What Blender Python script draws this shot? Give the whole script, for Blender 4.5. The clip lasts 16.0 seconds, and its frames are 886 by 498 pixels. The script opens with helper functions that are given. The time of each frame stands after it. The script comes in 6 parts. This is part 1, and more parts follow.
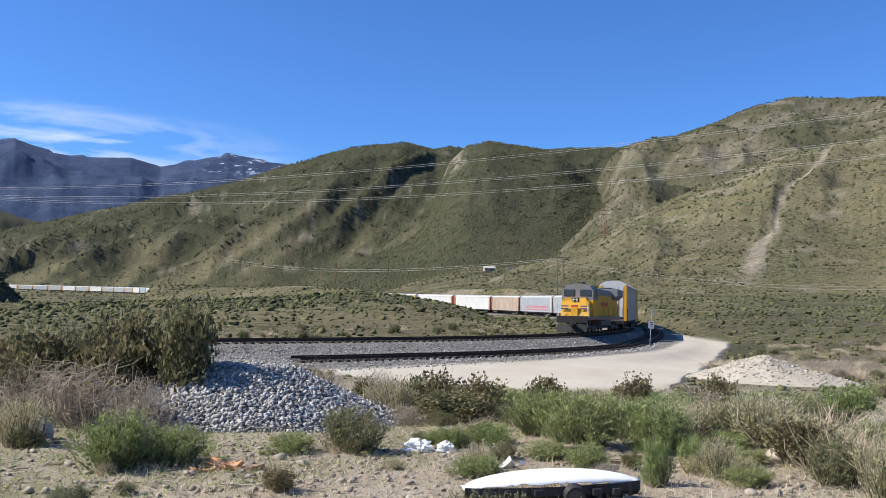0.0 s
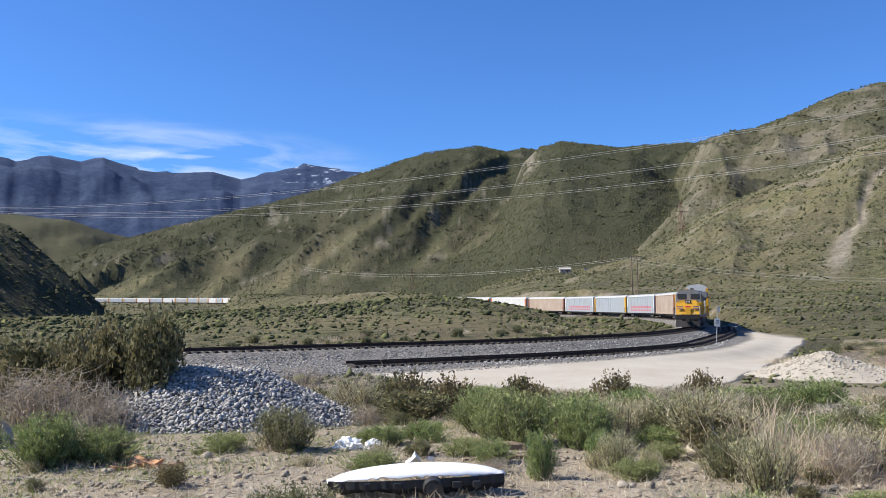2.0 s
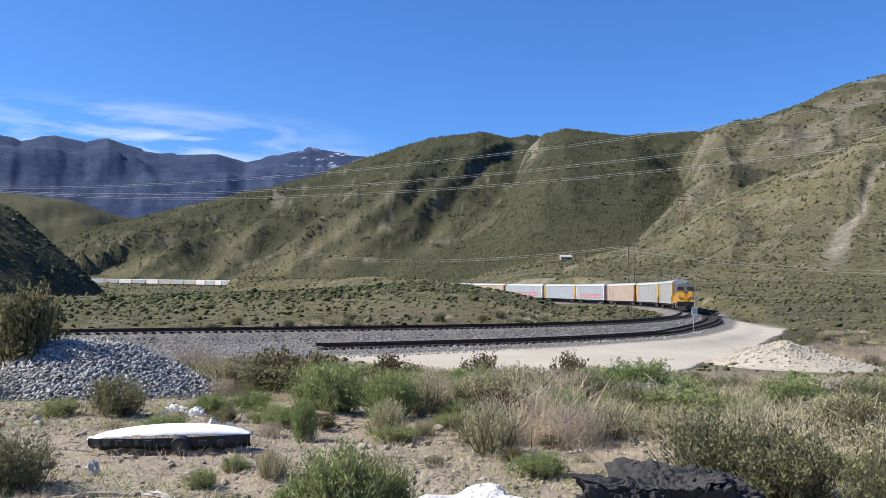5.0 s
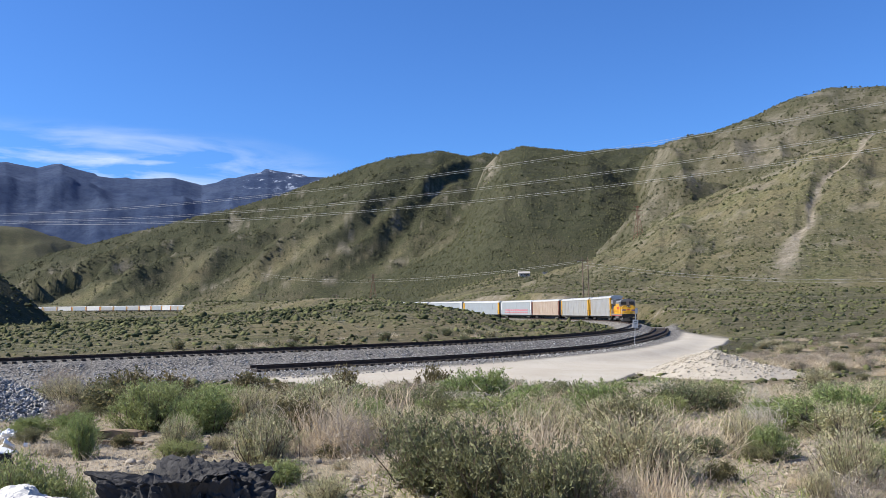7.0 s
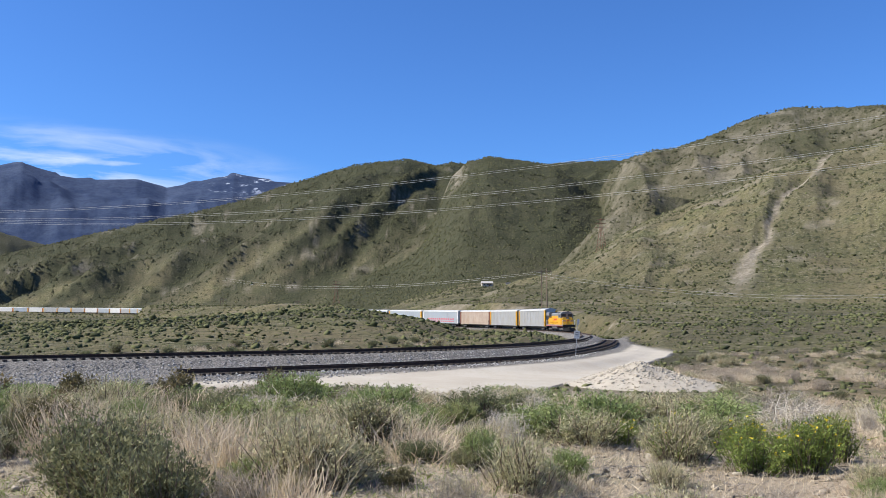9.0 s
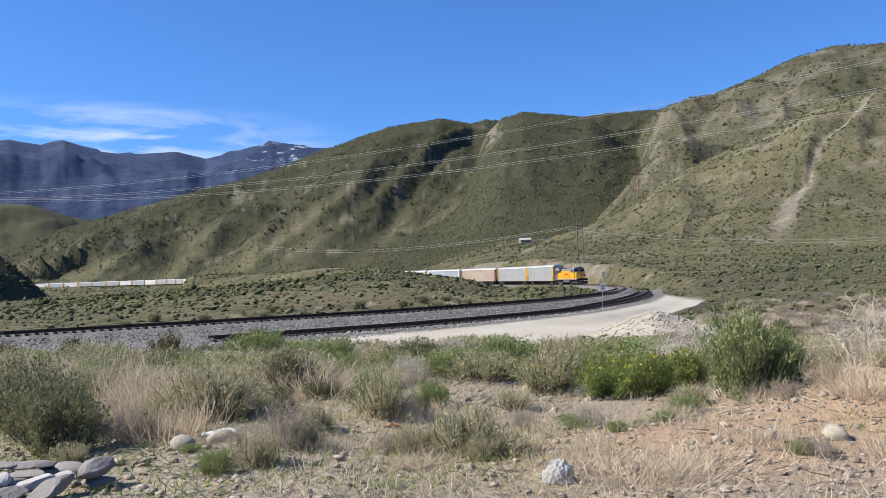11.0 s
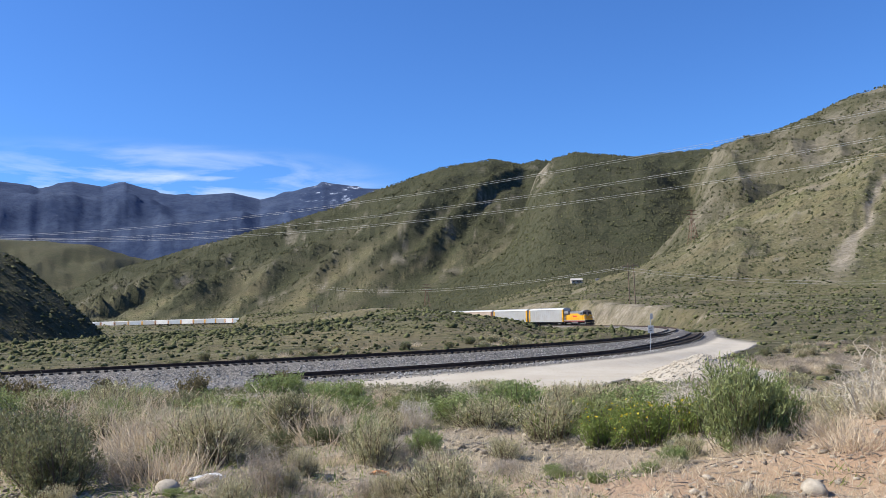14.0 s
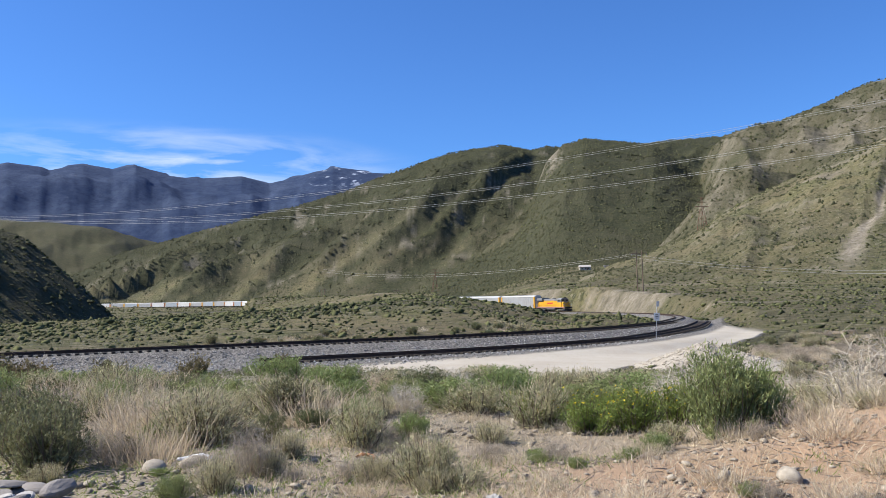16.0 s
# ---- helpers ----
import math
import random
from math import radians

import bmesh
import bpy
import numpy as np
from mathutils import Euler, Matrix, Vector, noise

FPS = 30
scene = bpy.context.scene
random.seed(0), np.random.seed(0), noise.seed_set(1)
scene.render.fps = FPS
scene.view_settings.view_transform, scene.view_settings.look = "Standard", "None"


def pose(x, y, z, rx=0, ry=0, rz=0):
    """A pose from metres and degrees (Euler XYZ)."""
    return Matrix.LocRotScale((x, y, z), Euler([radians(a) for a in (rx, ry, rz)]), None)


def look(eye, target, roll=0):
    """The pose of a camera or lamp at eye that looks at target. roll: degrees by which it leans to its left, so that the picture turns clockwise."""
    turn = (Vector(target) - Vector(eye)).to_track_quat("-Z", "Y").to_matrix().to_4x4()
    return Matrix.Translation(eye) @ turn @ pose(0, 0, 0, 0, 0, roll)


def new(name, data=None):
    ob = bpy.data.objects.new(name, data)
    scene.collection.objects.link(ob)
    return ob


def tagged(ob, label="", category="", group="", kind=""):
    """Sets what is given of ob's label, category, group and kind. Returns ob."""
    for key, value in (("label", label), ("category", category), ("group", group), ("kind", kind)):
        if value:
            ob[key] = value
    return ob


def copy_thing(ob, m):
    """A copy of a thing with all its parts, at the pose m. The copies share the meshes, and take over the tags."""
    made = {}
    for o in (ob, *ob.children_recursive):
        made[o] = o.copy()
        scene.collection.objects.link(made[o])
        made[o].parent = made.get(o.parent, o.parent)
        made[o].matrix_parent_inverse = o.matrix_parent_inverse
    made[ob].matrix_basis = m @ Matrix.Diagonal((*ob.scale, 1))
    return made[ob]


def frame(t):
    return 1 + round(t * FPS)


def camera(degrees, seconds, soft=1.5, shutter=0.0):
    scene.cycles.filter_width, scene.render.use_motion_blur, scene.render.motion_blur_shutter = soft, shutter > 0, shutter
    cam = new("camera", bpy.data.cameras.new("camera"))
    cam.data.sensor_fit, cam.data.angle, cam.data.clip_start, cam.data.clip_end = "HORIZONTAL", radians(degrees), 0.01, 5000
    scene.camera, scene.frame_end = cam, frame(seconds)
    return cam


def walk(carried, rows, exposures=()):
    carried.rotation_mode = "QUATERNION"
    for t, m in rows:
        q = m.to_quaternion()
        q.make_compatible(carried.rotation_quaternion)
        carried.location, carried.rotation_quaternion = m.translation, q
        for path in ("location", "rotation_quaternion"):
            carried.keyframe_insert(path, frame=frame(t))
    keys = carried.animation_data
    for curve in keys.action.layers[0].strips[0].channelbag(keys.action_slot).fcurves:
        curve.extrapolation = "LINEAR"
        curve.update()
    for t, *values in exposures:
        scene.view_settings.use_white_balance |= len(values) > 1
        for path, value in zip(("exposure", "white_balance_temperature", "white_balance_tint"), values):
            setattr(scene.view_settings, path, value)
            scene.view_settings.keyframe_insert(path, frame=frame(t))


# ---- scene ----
cam = camera(54.0, 16.0, 0.7)
PATH = [
    (0, (-0.077, -0.378, 1.502), (-0.072, 1.618, 1.631), 0.8),
    (0.5, (0.395, -0.481, 1.46), (0.357, 1.514, 1.592), -0.7),
    (1, (0.79, -0.465, 1.425), (0.694, 1.529, 1.543), -0.7),
    (1.5, (1.174, -0.486, 1.469), (1.055, 1.507, 1.599), 0.1),
    (2, (1.593, -0.536, 1.472), (1.422, 1.452, 1.609), -0.6),
    (2.5, (1.828, -0.685, 1.466), (1.627, 1.302, 1.584), -1.2),
    (3, (2.009, -0.932, 1.462), (1.848, 1.06, 1.552), -2.1),
    (3.5, (2.431, -1.134, 1.423), (2.288, 0.859, 1.51), -2.1),
    (4, (2.864, -1.138, 1.388), (2.719, 0.854, 1.482), -0.0),
    (4.2, (3.054, -1.109, 1.406), (2.904, 0.883, 1.504), 0.6),
    (6.3, (4.947, -1.051, 1.373), (4.72, 0.932, 1.486), -0.9),
    (6.5, (5.124, -1.105, 1.362), (4.932, 0.882, 1.494), -0.7),
    (7, (5.537, -1.061, 1.31), (5.447, 0.931, 1.457), -1.2),
    (7.5, (6.087, -0.947, 1.308), (6.095, 1.046, 1.466), -1.4),
    (8, (6.708, -0.957, 1.245), (6.748, 1.037, 1.399), -1.9),
    (8.5, (7.174, -0.905, 1.206), (7.189, 1.086, 1.389), -0.5),
    (9, (7.635, -0.813, 1.214), (7.622, 1.18, 1.38), -0.1),
    (9.2, (7.843, -0.881, 1.197), (7.812, 1.114, 1.341), -0.8),
    (11.3, (9.147, -1.95, 1.138), (9.04, 0.045, 1.211), -2.4),
    (11.5, (9.177, -1.972, 1.142), (9.075, 0.024, 1.214), -2.4),
    (12, (9.37, -2.039, 1.168), (9.138, -0.056, 1.285), -2.0),
    (12.5, (9.534, -2.041, 1.168), (9.156, -0.081, 1.306), -2.2),
    (13, (9.525, -1.97, 1.169), (9.255, 0.008, 1.299), -2.6),
    (13.5, (9.517, -1.97, 1.186), (9.316, 0.014, 1.334), -2.4),
    (14, (9.6, -1.954, 1.183), (9.381, 0.027, 1.354), -2.1),
    (14.5, (9.696, -1.906, 1.166), (9.46, 0.071, 1.346), -1.9),
    (15, (9.753, -1.953, 1.168), (9.501, 0.023, 1.346), -1.9),
    (15.5, (9.792, -2.003, 1.184), (9.547, -0.024, 1.339), -1.8),
    (16, (9.782, -1.997, 1.181), (9.542, -0.017, 1.319), -1.5),
]
walk(cam, [(t, look(e, g, r)) for t, e, g, r in PATH])

# ---- world, sun, exposure ----
SUN_AZ, SUN_EL = radians(264), radians(43)          # compass way to the sun from +y, clockwise
to_sun = Vector((math.sin(SUN_AZ) * math.cos(SUN_EL), math.cos(SUN_AZ) * math.cos(SUN_EL), math.sin(SUN_EL)))
sun = new("sun", bpy.data.lights.new("sun", "SUN"))
sun.data.energy, sun.data.angle, sun.data.color = 5.0, radians(0.5), (1.0, 0.95, 0.86)
sun.matrix_world = look((0, 0, 60), Vector((0, 0, 60)) - to_sun)
scene.view_settings.exposure = 0.68


def build_world():
    w = bpy.data.worlds.new("sky")
    scene.world = w
    w.use_nodes = True
    nt = w.node_tree
    nt.nodes.clear()
    N, L = nt.nodes.new, nt.links.new
    sky = N("ShaderNodeTexSky")
    sky.sky_type, sky.sun_disc = "NISHITA", False
    sky.sun_elevation, sky.sun_rotation = SUN_EL, SUN_AZ
    sky.altitude, sky.air_density, sky.dust_density, sky.ozone_density = 900, 1.0, 0.5, 3.0
    # thin wisps of cirrus low over the far range
    tc = N("ShaderNodeTexCoord")
    mp = N("ShaderNodeMapping")
    mp.inputs["Scale"].default_value = (5.0, 5.0, 26.0)
    mp.inputs["Rotation"].default_value = (0.0, radians(5), 0.0)
    L(tc.outputs["Generated"], mp.inputs["Vector"])
    no = N("ShaderNodeTexNoise")
    no.inputs["Scale"].default_value, no.inputs["Detail"].default_value = 1.3, 7
    no.inputs["Roughness"].default_value, no.inputs["Distortion"].default_value = 0.55, 0.6
    L(mp.outputs[0], no.inputs["Vector"])
    ramp = N("ShaderNodeMapRange")
    ramp.inputs[1].default_value, ramp.inputs[2].default_value = 0.43, 0.68
    L(no.outputs["Fac"], ramp.inputs[0])
    # one cloud field lies about this way
    dist = N("ShaderNodeVectorMath")
    dist.operation = "MULTIPLY_ADD"
    dist.inputs[1].default_value = (1.9, 1.9, 11.0)
    c = Vector((math.sin(radians(-25.5)), math.cos(radians(-25.5)), math.tan(radians(9.0))))
    dist.inputs[2].default_value = (-1.9 * c.x, -1.9 * c.y, -11.0 * c.z)
    L(tc.outputs["Generated"], dist.inputs[0])
    ln = N("ShaderNodeVectorMath")
    ln.operation = "LENGTH"
    L(dist.outputs[0], ln.inputs[0])
    fall = N("ShaderNodeMapRange")
    fall.interpolation_type = "SMOOTHSTEP"
    fall.inputs[1].default_value, fall.inputs[2].default_value = 0.62, 0.1
    L(ln.outputs["Value"], fall.inputs[0])
    mul = N("ShaderNodeMath")
    mul.operation = "MULTIPLY"
    L(ramp.outputs[0], mul.inputs[0])
    L(fall.outputs[0], mul.inputs[1])
    tint = N("ShaderNodeMix")
    tint.data_type, tint.blend_type = "RGBA", "MULTIPLY"
    tint.inputs[0].default_value = 1.0
    tint.inputs[7].default_value = (0.52, 0.90, 1.45, 1)
    L(sky.outputs[0], tint.inputs[6])
    mix = N("ShaderNodeMix")
    mix.data_type = "RGBA"
    mix.inputs[7].default_value = (7.4, 8.2, 9.2, 1)
    L(mul.outputs[0], mix.inputs[0])
    L(tint.outputs[2], mix.inputs[6])
    bg, out = N("ShaderNodeBackground"), N("ShaderNodeOutputWorld")
    bg.inputs[1].default_value = 0.076
    L(mix.outputs[2], bg.inputs[0])
    L(bg.outputs[0], out.inputs[0])


build_world()

# ---- materials ----


class Graph:
    """A node material with a few short ways to build it."""

    def __init__(self, name, rough=0.8, metal=0.0, spec=0.3):
        self.m = bpy.data.materials.new(name)
        self.m.use_nodes = True
        self.nt = self.m.node_tree
        self.b = self.nt.nodes["Principled BSDF"]
        self.b.inputs["Roughness"].default_value = rough
        self.b.inputs["Metallic"].default_value = metal
        self.b.inputs["Specular IOR Level"].default_value = spec
        self.co = self.nt.nodes.new("ShaderNodeTexCoord").outputs["Object"]

    def link(self, a, b):
        self.nt.links.new(a, b)

    def node(self, kind):
        return self.nt.nodes.new(kind)

    def noise(self, scale, detail=4, rough=0.55, vec=None, distort=0.0):
        n = self.node("ShaderNodeTexNoise")
        n.inputs["Scale"].default_value, n.inputs["Detail"].default_value = scale, detail
        n.inputs["Roughness"].default_value, n.inputs["Distortion"].default_value = rough, distort
        self.link(vec or self.co, n.inputs["Vector"])
        return n.outputs["Fac"]

    def voronoi(self, scale, out="Distance", rand=1.0, vec=None):
        n = self.node("ShaderNodeTexVoronoi")
        n.inputs["Scale"].default_value, n.inputs["Randomness"].default_value = scale, rand
        self.link(vec or self.co, n.inputs["Vector"])
        return n.outputs[out]

    def stretch(self, x, y, z):
        n = self.node("ShaderNodeMapping")
        n.inputs["Scale"].default_value = (x, y, z)
        self.link(self.co, n.inputs["Vector"])
        return n.outputs[0]

    def span(self, v, a, b, c=0.0, d=1.0):
        n = self.node("ShaderNodeMapRange")
        for i, k in enumerate((a, b, c, d)):
            n.inputs[1 + i].default_value = k
        self.link(v, n.inputs[0])
        return n.outputs[0]

    def math(self, op, a, b):
        n = self.node("ShaderNodeMath")
        n.operation = op
        for i, v in enumerate((a, b)):
            if isinstance(v, (int, float)):
                n.inputs[i].default_value = v
            else:
                self.link(v, n.inputs[i])
        return n.outputs[0]

    def mix(self, fac, a, b, blend="MIX"):
        n = self.node("ShaderNodeMix")
        n.data_type, n.blend_type = "RGBA", blend
        for i, v in ((0, fac), (6, a), (7, b)):
            if isinstance(v, (int, float)):
                n.inputs[i].default_value = v
            elif isinstance(v, tuple):
                n.inputs[i].default_value = (*v, 1)
            else:
                self.link(v, n.inputs[i])
        return n.outputs[2]

    def attr(self, name):
        n = self.node("ShaderNodeAttribute")
        n.attribute_name = name
        return n.outputs["Fac"]

    def random(self):
        return self.node("ShaderNodeObjectInfo").outputs["Random"]

    def island(self):
        return self.node("ShaderNodeNewGeometry").outputs["Random Per Island"]

    def color(self, c):
        if isinstance(c, tuple):
            self.b.inputs["Base Color"].default_value = (*c, 1)
        else:
            self.link(c, self.b.inputs["Base Color"])
        return self

    def bump(self, h, strength, dist):
        n = self.node("ShaderNodeBump")
        n.inputs["Strength"].default_value, n.inputs["Distance"].default_value = strength, dist
        self.link(h, n.inputs["Height"])
        self.link(n.outputs[0], self.b.inputs["Normal"])
        return self


def worn(name, base, dirt, rough=0.6, metal=0.0, scale=1.5, amount=0.5, spec=0.35):
    """Paint, metal or plastic with dirt at two scales."""
    g = Graph(name, rough, metal, spec)
    big = g.span(g.noise(scale, 5, 0.6), 0.35, 0.75, 0, amount)
    small = g.span(g.noise(scale * 9, 3), 0.3, 0.8, 0, amount * 0.5)
    c = g.mix(big, base, dirt)
    c = g.mix(small, c, tuple(0.75 * k for k in dirt))
    return g.color(c).m


def leafy(name, a, b, dry, rough=0.75):
    """Foliage that varies from leaf to leaf and from plant to plant."""
    g = Graph(name, rough, 0.0, 0.2)
    c = g.mix(g.island(), a, b)
    c = g.mix(g.span(g.random(), 0.2, 1.0, 0.0, 0.35), c, dry)
    g.color(c)
    t = g.node("ShaderNodeBsdfTranslucent")
    g.link(c, t.inputs[0])
    mx = g.node("ShaderNodeMixShader")
    mx.inputs[0].default_value = 0.32
    g.link(g.b.outputs[0], mx.inputs[1])
    g.link(t.outputs[0], mx.inputs[2])
    g.link(mx.outputs[0], g.nt.nodes["Material Output"].inputs[0])
    return g.m


def stony(name, a, b, scale=6.0, rough=0.9):
    g = Graph(name, rough, 0.0, 0.25)
    c = g.mix(g.island(), a, b)
    c = g.mix(g.span(g.noise(scale, 5), 0.3, 0.8, 0, 0.45), c, tuple(0.55 * k for k in a))
    return g.color(c).bump(g.noise(scale * 4, 4), 0.5, 0.02).m


def ground_material():
    """Stony ground, scrub, grass, gravel, dirt road and rock, laid out by the landform's own layers."""
    g = Graph("earth_and_scrub", 0.95, 0.0, 0.1)
    # stony tan soil near by
    soil = g.mix(g.span(g.noise(0.55, 6, 0.65), 0.35, 0.7), (0.29, 0.232, 0.158), (0.50, 0.43, 0.325))
    soil = g.mix(g.span(g.noise(7.0, 5, 0.7), 0.42, 0.70, 0, 0.85), soil, (0.13, 0.10, 0.065))
    peb = g.voronoi(17.0, "Color")
    pv = g.span(g.voronoi(17.0), 0.10, 0.30, 0.55, 0.0)
    soil = g.mix(pv, soil, g.mix(0.35, (0.42, 0.37, 0.30), peb, "MULTIPLY"))
    clod = g.voronoi(48.0, "Color")
    soil = g.mix(g.span(g.voronoi(48.0), 0.15, 0.55, 0.0, 0.65), soil, (0.12, 0.095, 0.065))
    soil = g.mix(0.35, soil, g.mix(clod, (0.30, 0.25, 0.18), (0.60, 0.53, 0.43)))
    green = g.span(g.noise(0.38, 6, 0.7), 0.50, 0.66, 0, 0.65)
    soil = g.mix(green, soil, (0.14, 0.145, 0.06))
    soil = g.mix(g.attr("orange"), soil, g.mix(g.noise(3.0, 6, 0.7), (0.40, 0.235, 0.135), (0.33, 0.235, 0.155)))
    # open slopes: green-brown grass with dark bushes, dense brush, bare rock and trails
    grass = g.mix(g.span(g.noise(0.012, 6, 0.6), 0.38, 0.64), (0.098, 0.084, 0.053), (0.066, 0.066, 0.036))
    grass = g.mix(g.attr("lush"), grass, g.mix(g.span(g.noise(0.03, 6, 0.7), 0.40, 0.62), (0.178, 0.150, 0.083), (0.112, 0.114, 0.050)))
    grass = g.mix(g.span(g.noise(0.07, 7, 0.75), 0.50, 0.68, 0, 0.5), grass, (0.150, 0.128, 0.085))
    grain = g.noise(0.55, 6, 0.8)
    grass = g.mix(g.span(grain, 0.50, 0.60, 0, 0.75), grass, (0.052, 0.052, 0.028))
    warp = g.noise(0.4, 3)
    dots = g.span(g.math("ADD", g.voronoi(0.21), g.math("MULTIPLY", warp, 0.5)), 0.44, 0.56, 1.0, 0.0)
    dots = g.math("MULTIPLY", dots, g.span(g.noise(0.022, 5, 0.65), 0.34, 0.56, 0.35, 1.0))
    grass = g.mix(g.math("MULTIPLY", dots, 0.8), grass, (0.040, 0.046, 0.022))
    rocks = g.math("MULTIPLY", g.span(g.noise(0.42, 6, 0.85), 0.55, 0.62, 0.0, 0.75), g.span(g.noise(0.03, 5, 0.7), 0.42, 0.58, 0.25, 1.0))
    grass = g.mix(rocks, grass, (0.29, 0.25, 0.19))
    # the brush layer also carries shade painted on the far spurs
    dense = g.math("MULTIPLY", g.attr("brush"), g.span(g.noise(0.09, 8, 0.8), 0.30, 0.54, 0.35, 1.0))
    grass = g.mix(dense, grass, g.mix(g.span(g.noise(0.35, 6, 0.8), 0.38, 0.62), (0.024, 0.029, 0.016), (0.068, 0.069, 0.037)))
    stone = g.mix(g.span(g.noise(0.14, 7, 0.8), 0.38, 0.62), (0.13, 0.112, 0.082), (0.33, 0.288, 0.225))
    grass = g.mix(g.math("MULTIPLY", g.attr("bare"), g.span(grain, 0.36, 0.52, 0.35, 1.0)), grass, stone)
    # the far range: forest and rock, with distance haze painted in as slate blue
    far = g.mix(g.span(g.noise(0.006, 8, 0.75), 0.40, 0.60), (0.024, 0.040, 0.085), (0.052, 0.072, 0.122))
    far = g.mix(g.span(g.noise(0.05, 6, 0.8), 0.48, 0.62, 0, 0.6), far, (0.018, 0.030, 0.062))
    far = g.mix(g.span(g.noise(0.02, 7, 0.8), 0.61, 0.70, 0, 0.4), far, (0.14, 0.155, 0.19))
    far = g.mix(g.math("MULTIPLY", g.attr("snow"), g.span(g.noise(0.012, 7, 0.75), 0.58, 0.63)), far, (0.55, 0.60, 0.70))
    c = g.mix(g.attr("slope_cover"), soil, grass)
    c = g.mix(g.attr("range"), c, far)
    straw = g.mix(g.noise(0.6, 5, 0.7), (0.24, 0.19, 0.115), (0.15, 0.12, 0.07))
    c = g.mix(g.math("MULTIPLY", g.attr("straw"), g.span(g.noise(0.11, 5, 0.7), 0.40, 0.58)), c, straw)
    road = g.mix(g.span(g.noise(0.25, 6, 0.65), 0.35, 0.7), (0.41, 0.362, 0.292), (0.47, 0.428, 0.355))
    road = g.mix(g.span(g.noise(3.0, 5, 0.7), 0.5, 0.8, 0, 0.4), road, (0.28, 0.24, 0.19))
    c = g.mix(g.attr("road"), c, road)
    grav = g.mix(g.voronoi(9.0, "Color"), (0.14, 0.13, 0.118), (0.34, 0.315, 0.28))
    grav = g.mix(g.span(g.voronoi(9.0), 0.3, 0.65, 0, 0.8), grav, (0.06, 0.058, 0.055))
    c = g.mix(g.attr("gravel"), c, grav)
    g.color(c)
    open_land = g.span(g.math("SUBTRACT", g.attr("slope_cover"), g.math("ADD", g.attr("road"), g.attr("gravel"))), 0.0, 1.0, 0.0, 1.0)
    relief = g.math("ADD", g.math("MULTIPLY", dots, 0.5), g.math("MULTIPLY", grain, 1.4))
    return g.bump(g.math("ADD", g.math("MULTIPLY", g.noise(14.0, 5, 0.7), 0.05), g.math("MULTIPLY", relief, open_land)), 0.7, 1.0).m


MAT_GROUND = ground_material()

# ---- small tools for meshes ----


def rot_to(bm, m):
    bmesh.ops.transform(bm, matrix=m, verts=bm.verts)
    return bm


def mesh_of(name, bm, material, smooth=False):
    me = bpy.data.meshes.new(name)
    bm.to_mesh(me)
    bm.free()
    if smooth:
        me.shade_smooth()
    if material:
        me.materials.append(material)
    return me


def part(name, bm, material, parent=None, label="", smooth=False):
    ob = new(name, bm if isinstance(bm, bpy.types.Mesh) else mesh_of(name, bm, material, smooth))
    if parent:
        ob.parent = parent
    return tagged(ob, label)


def thing(name, label, category, group="", kind="", m=None):
    ob = tagged(new(name), label, category, group, kind)
    if m is not None:
        ob.matrix_basis = m
    return ob


def box(bm, x, y, z, sx, sy, sz, bevel=0.0, m=None):
    """A box about (x, y, z) with full sizes, its edges rounded by bevel."""
    got = bmesh.ops.create_cube(bm, size=1.0)["verts"]
    for v in got:
        v.co = Vector((v.co.x * sx + x, v.co.y * sy + y, v.co.z * sz + z))
    if bevel:
        es = list({e for v in got for e in v.link_edges})
        out = bmesh.ops.bevel(bm, geom=es, offset=bevel, segments=2, affect="EDGES", profile=0.6)
        got = list({v for f in out["faces"] for v in f.verts} | {v for v in got if v.is_valid})
    if m:
        bmesh.ops.transform(bm, matrix=m, verts=got)
    return bm


def rod(bm, a, b, r, n=8, r2=None):
    """A tapered rod from a to b."""
    a, b = Vector(a), Vector(b)
    d = b - a
    m = Matrix.Translation((a + b) / 2) @ d.to_track_quat("Z", "Y").to_matrix().to_4x4()
    bmesh.ops.create_cone(bm, cap_ends=True, segments=n, radius1=r, radius2=r if r2 is None else r2, depth=d.length, matrix=m)
    return bm


def prism(bm, outline, x0, x1):
    """A closed outline in (y, z), drawn out from x0 to x1."""
    a = [bm.verts.new((x0, y, z)) for y, z in outline]
    b = [bm.verts.new((x1, y, z)) for y, z in outline]
    n = len(outline)
    for i in range(n):
        bm.faces.new((a[i], a[(i + 1) % n], b[(i + 1) % n], b[i]))
    bm.faces.new(a[::-1])
    bm.faces.new(b)
    bmesh.ops.recalc_face_normals(bm, faces=bm.faces)
    return bm


def numbers_mesh(name, verts, faces, material, smooth=False):
    me = bpy.data.meshes.new(name)
    me.from_pydata(verts, [], faces)
    me.update()
    if smooth:
        me.shade_smooth()
    me.materials.append(material)
    return me


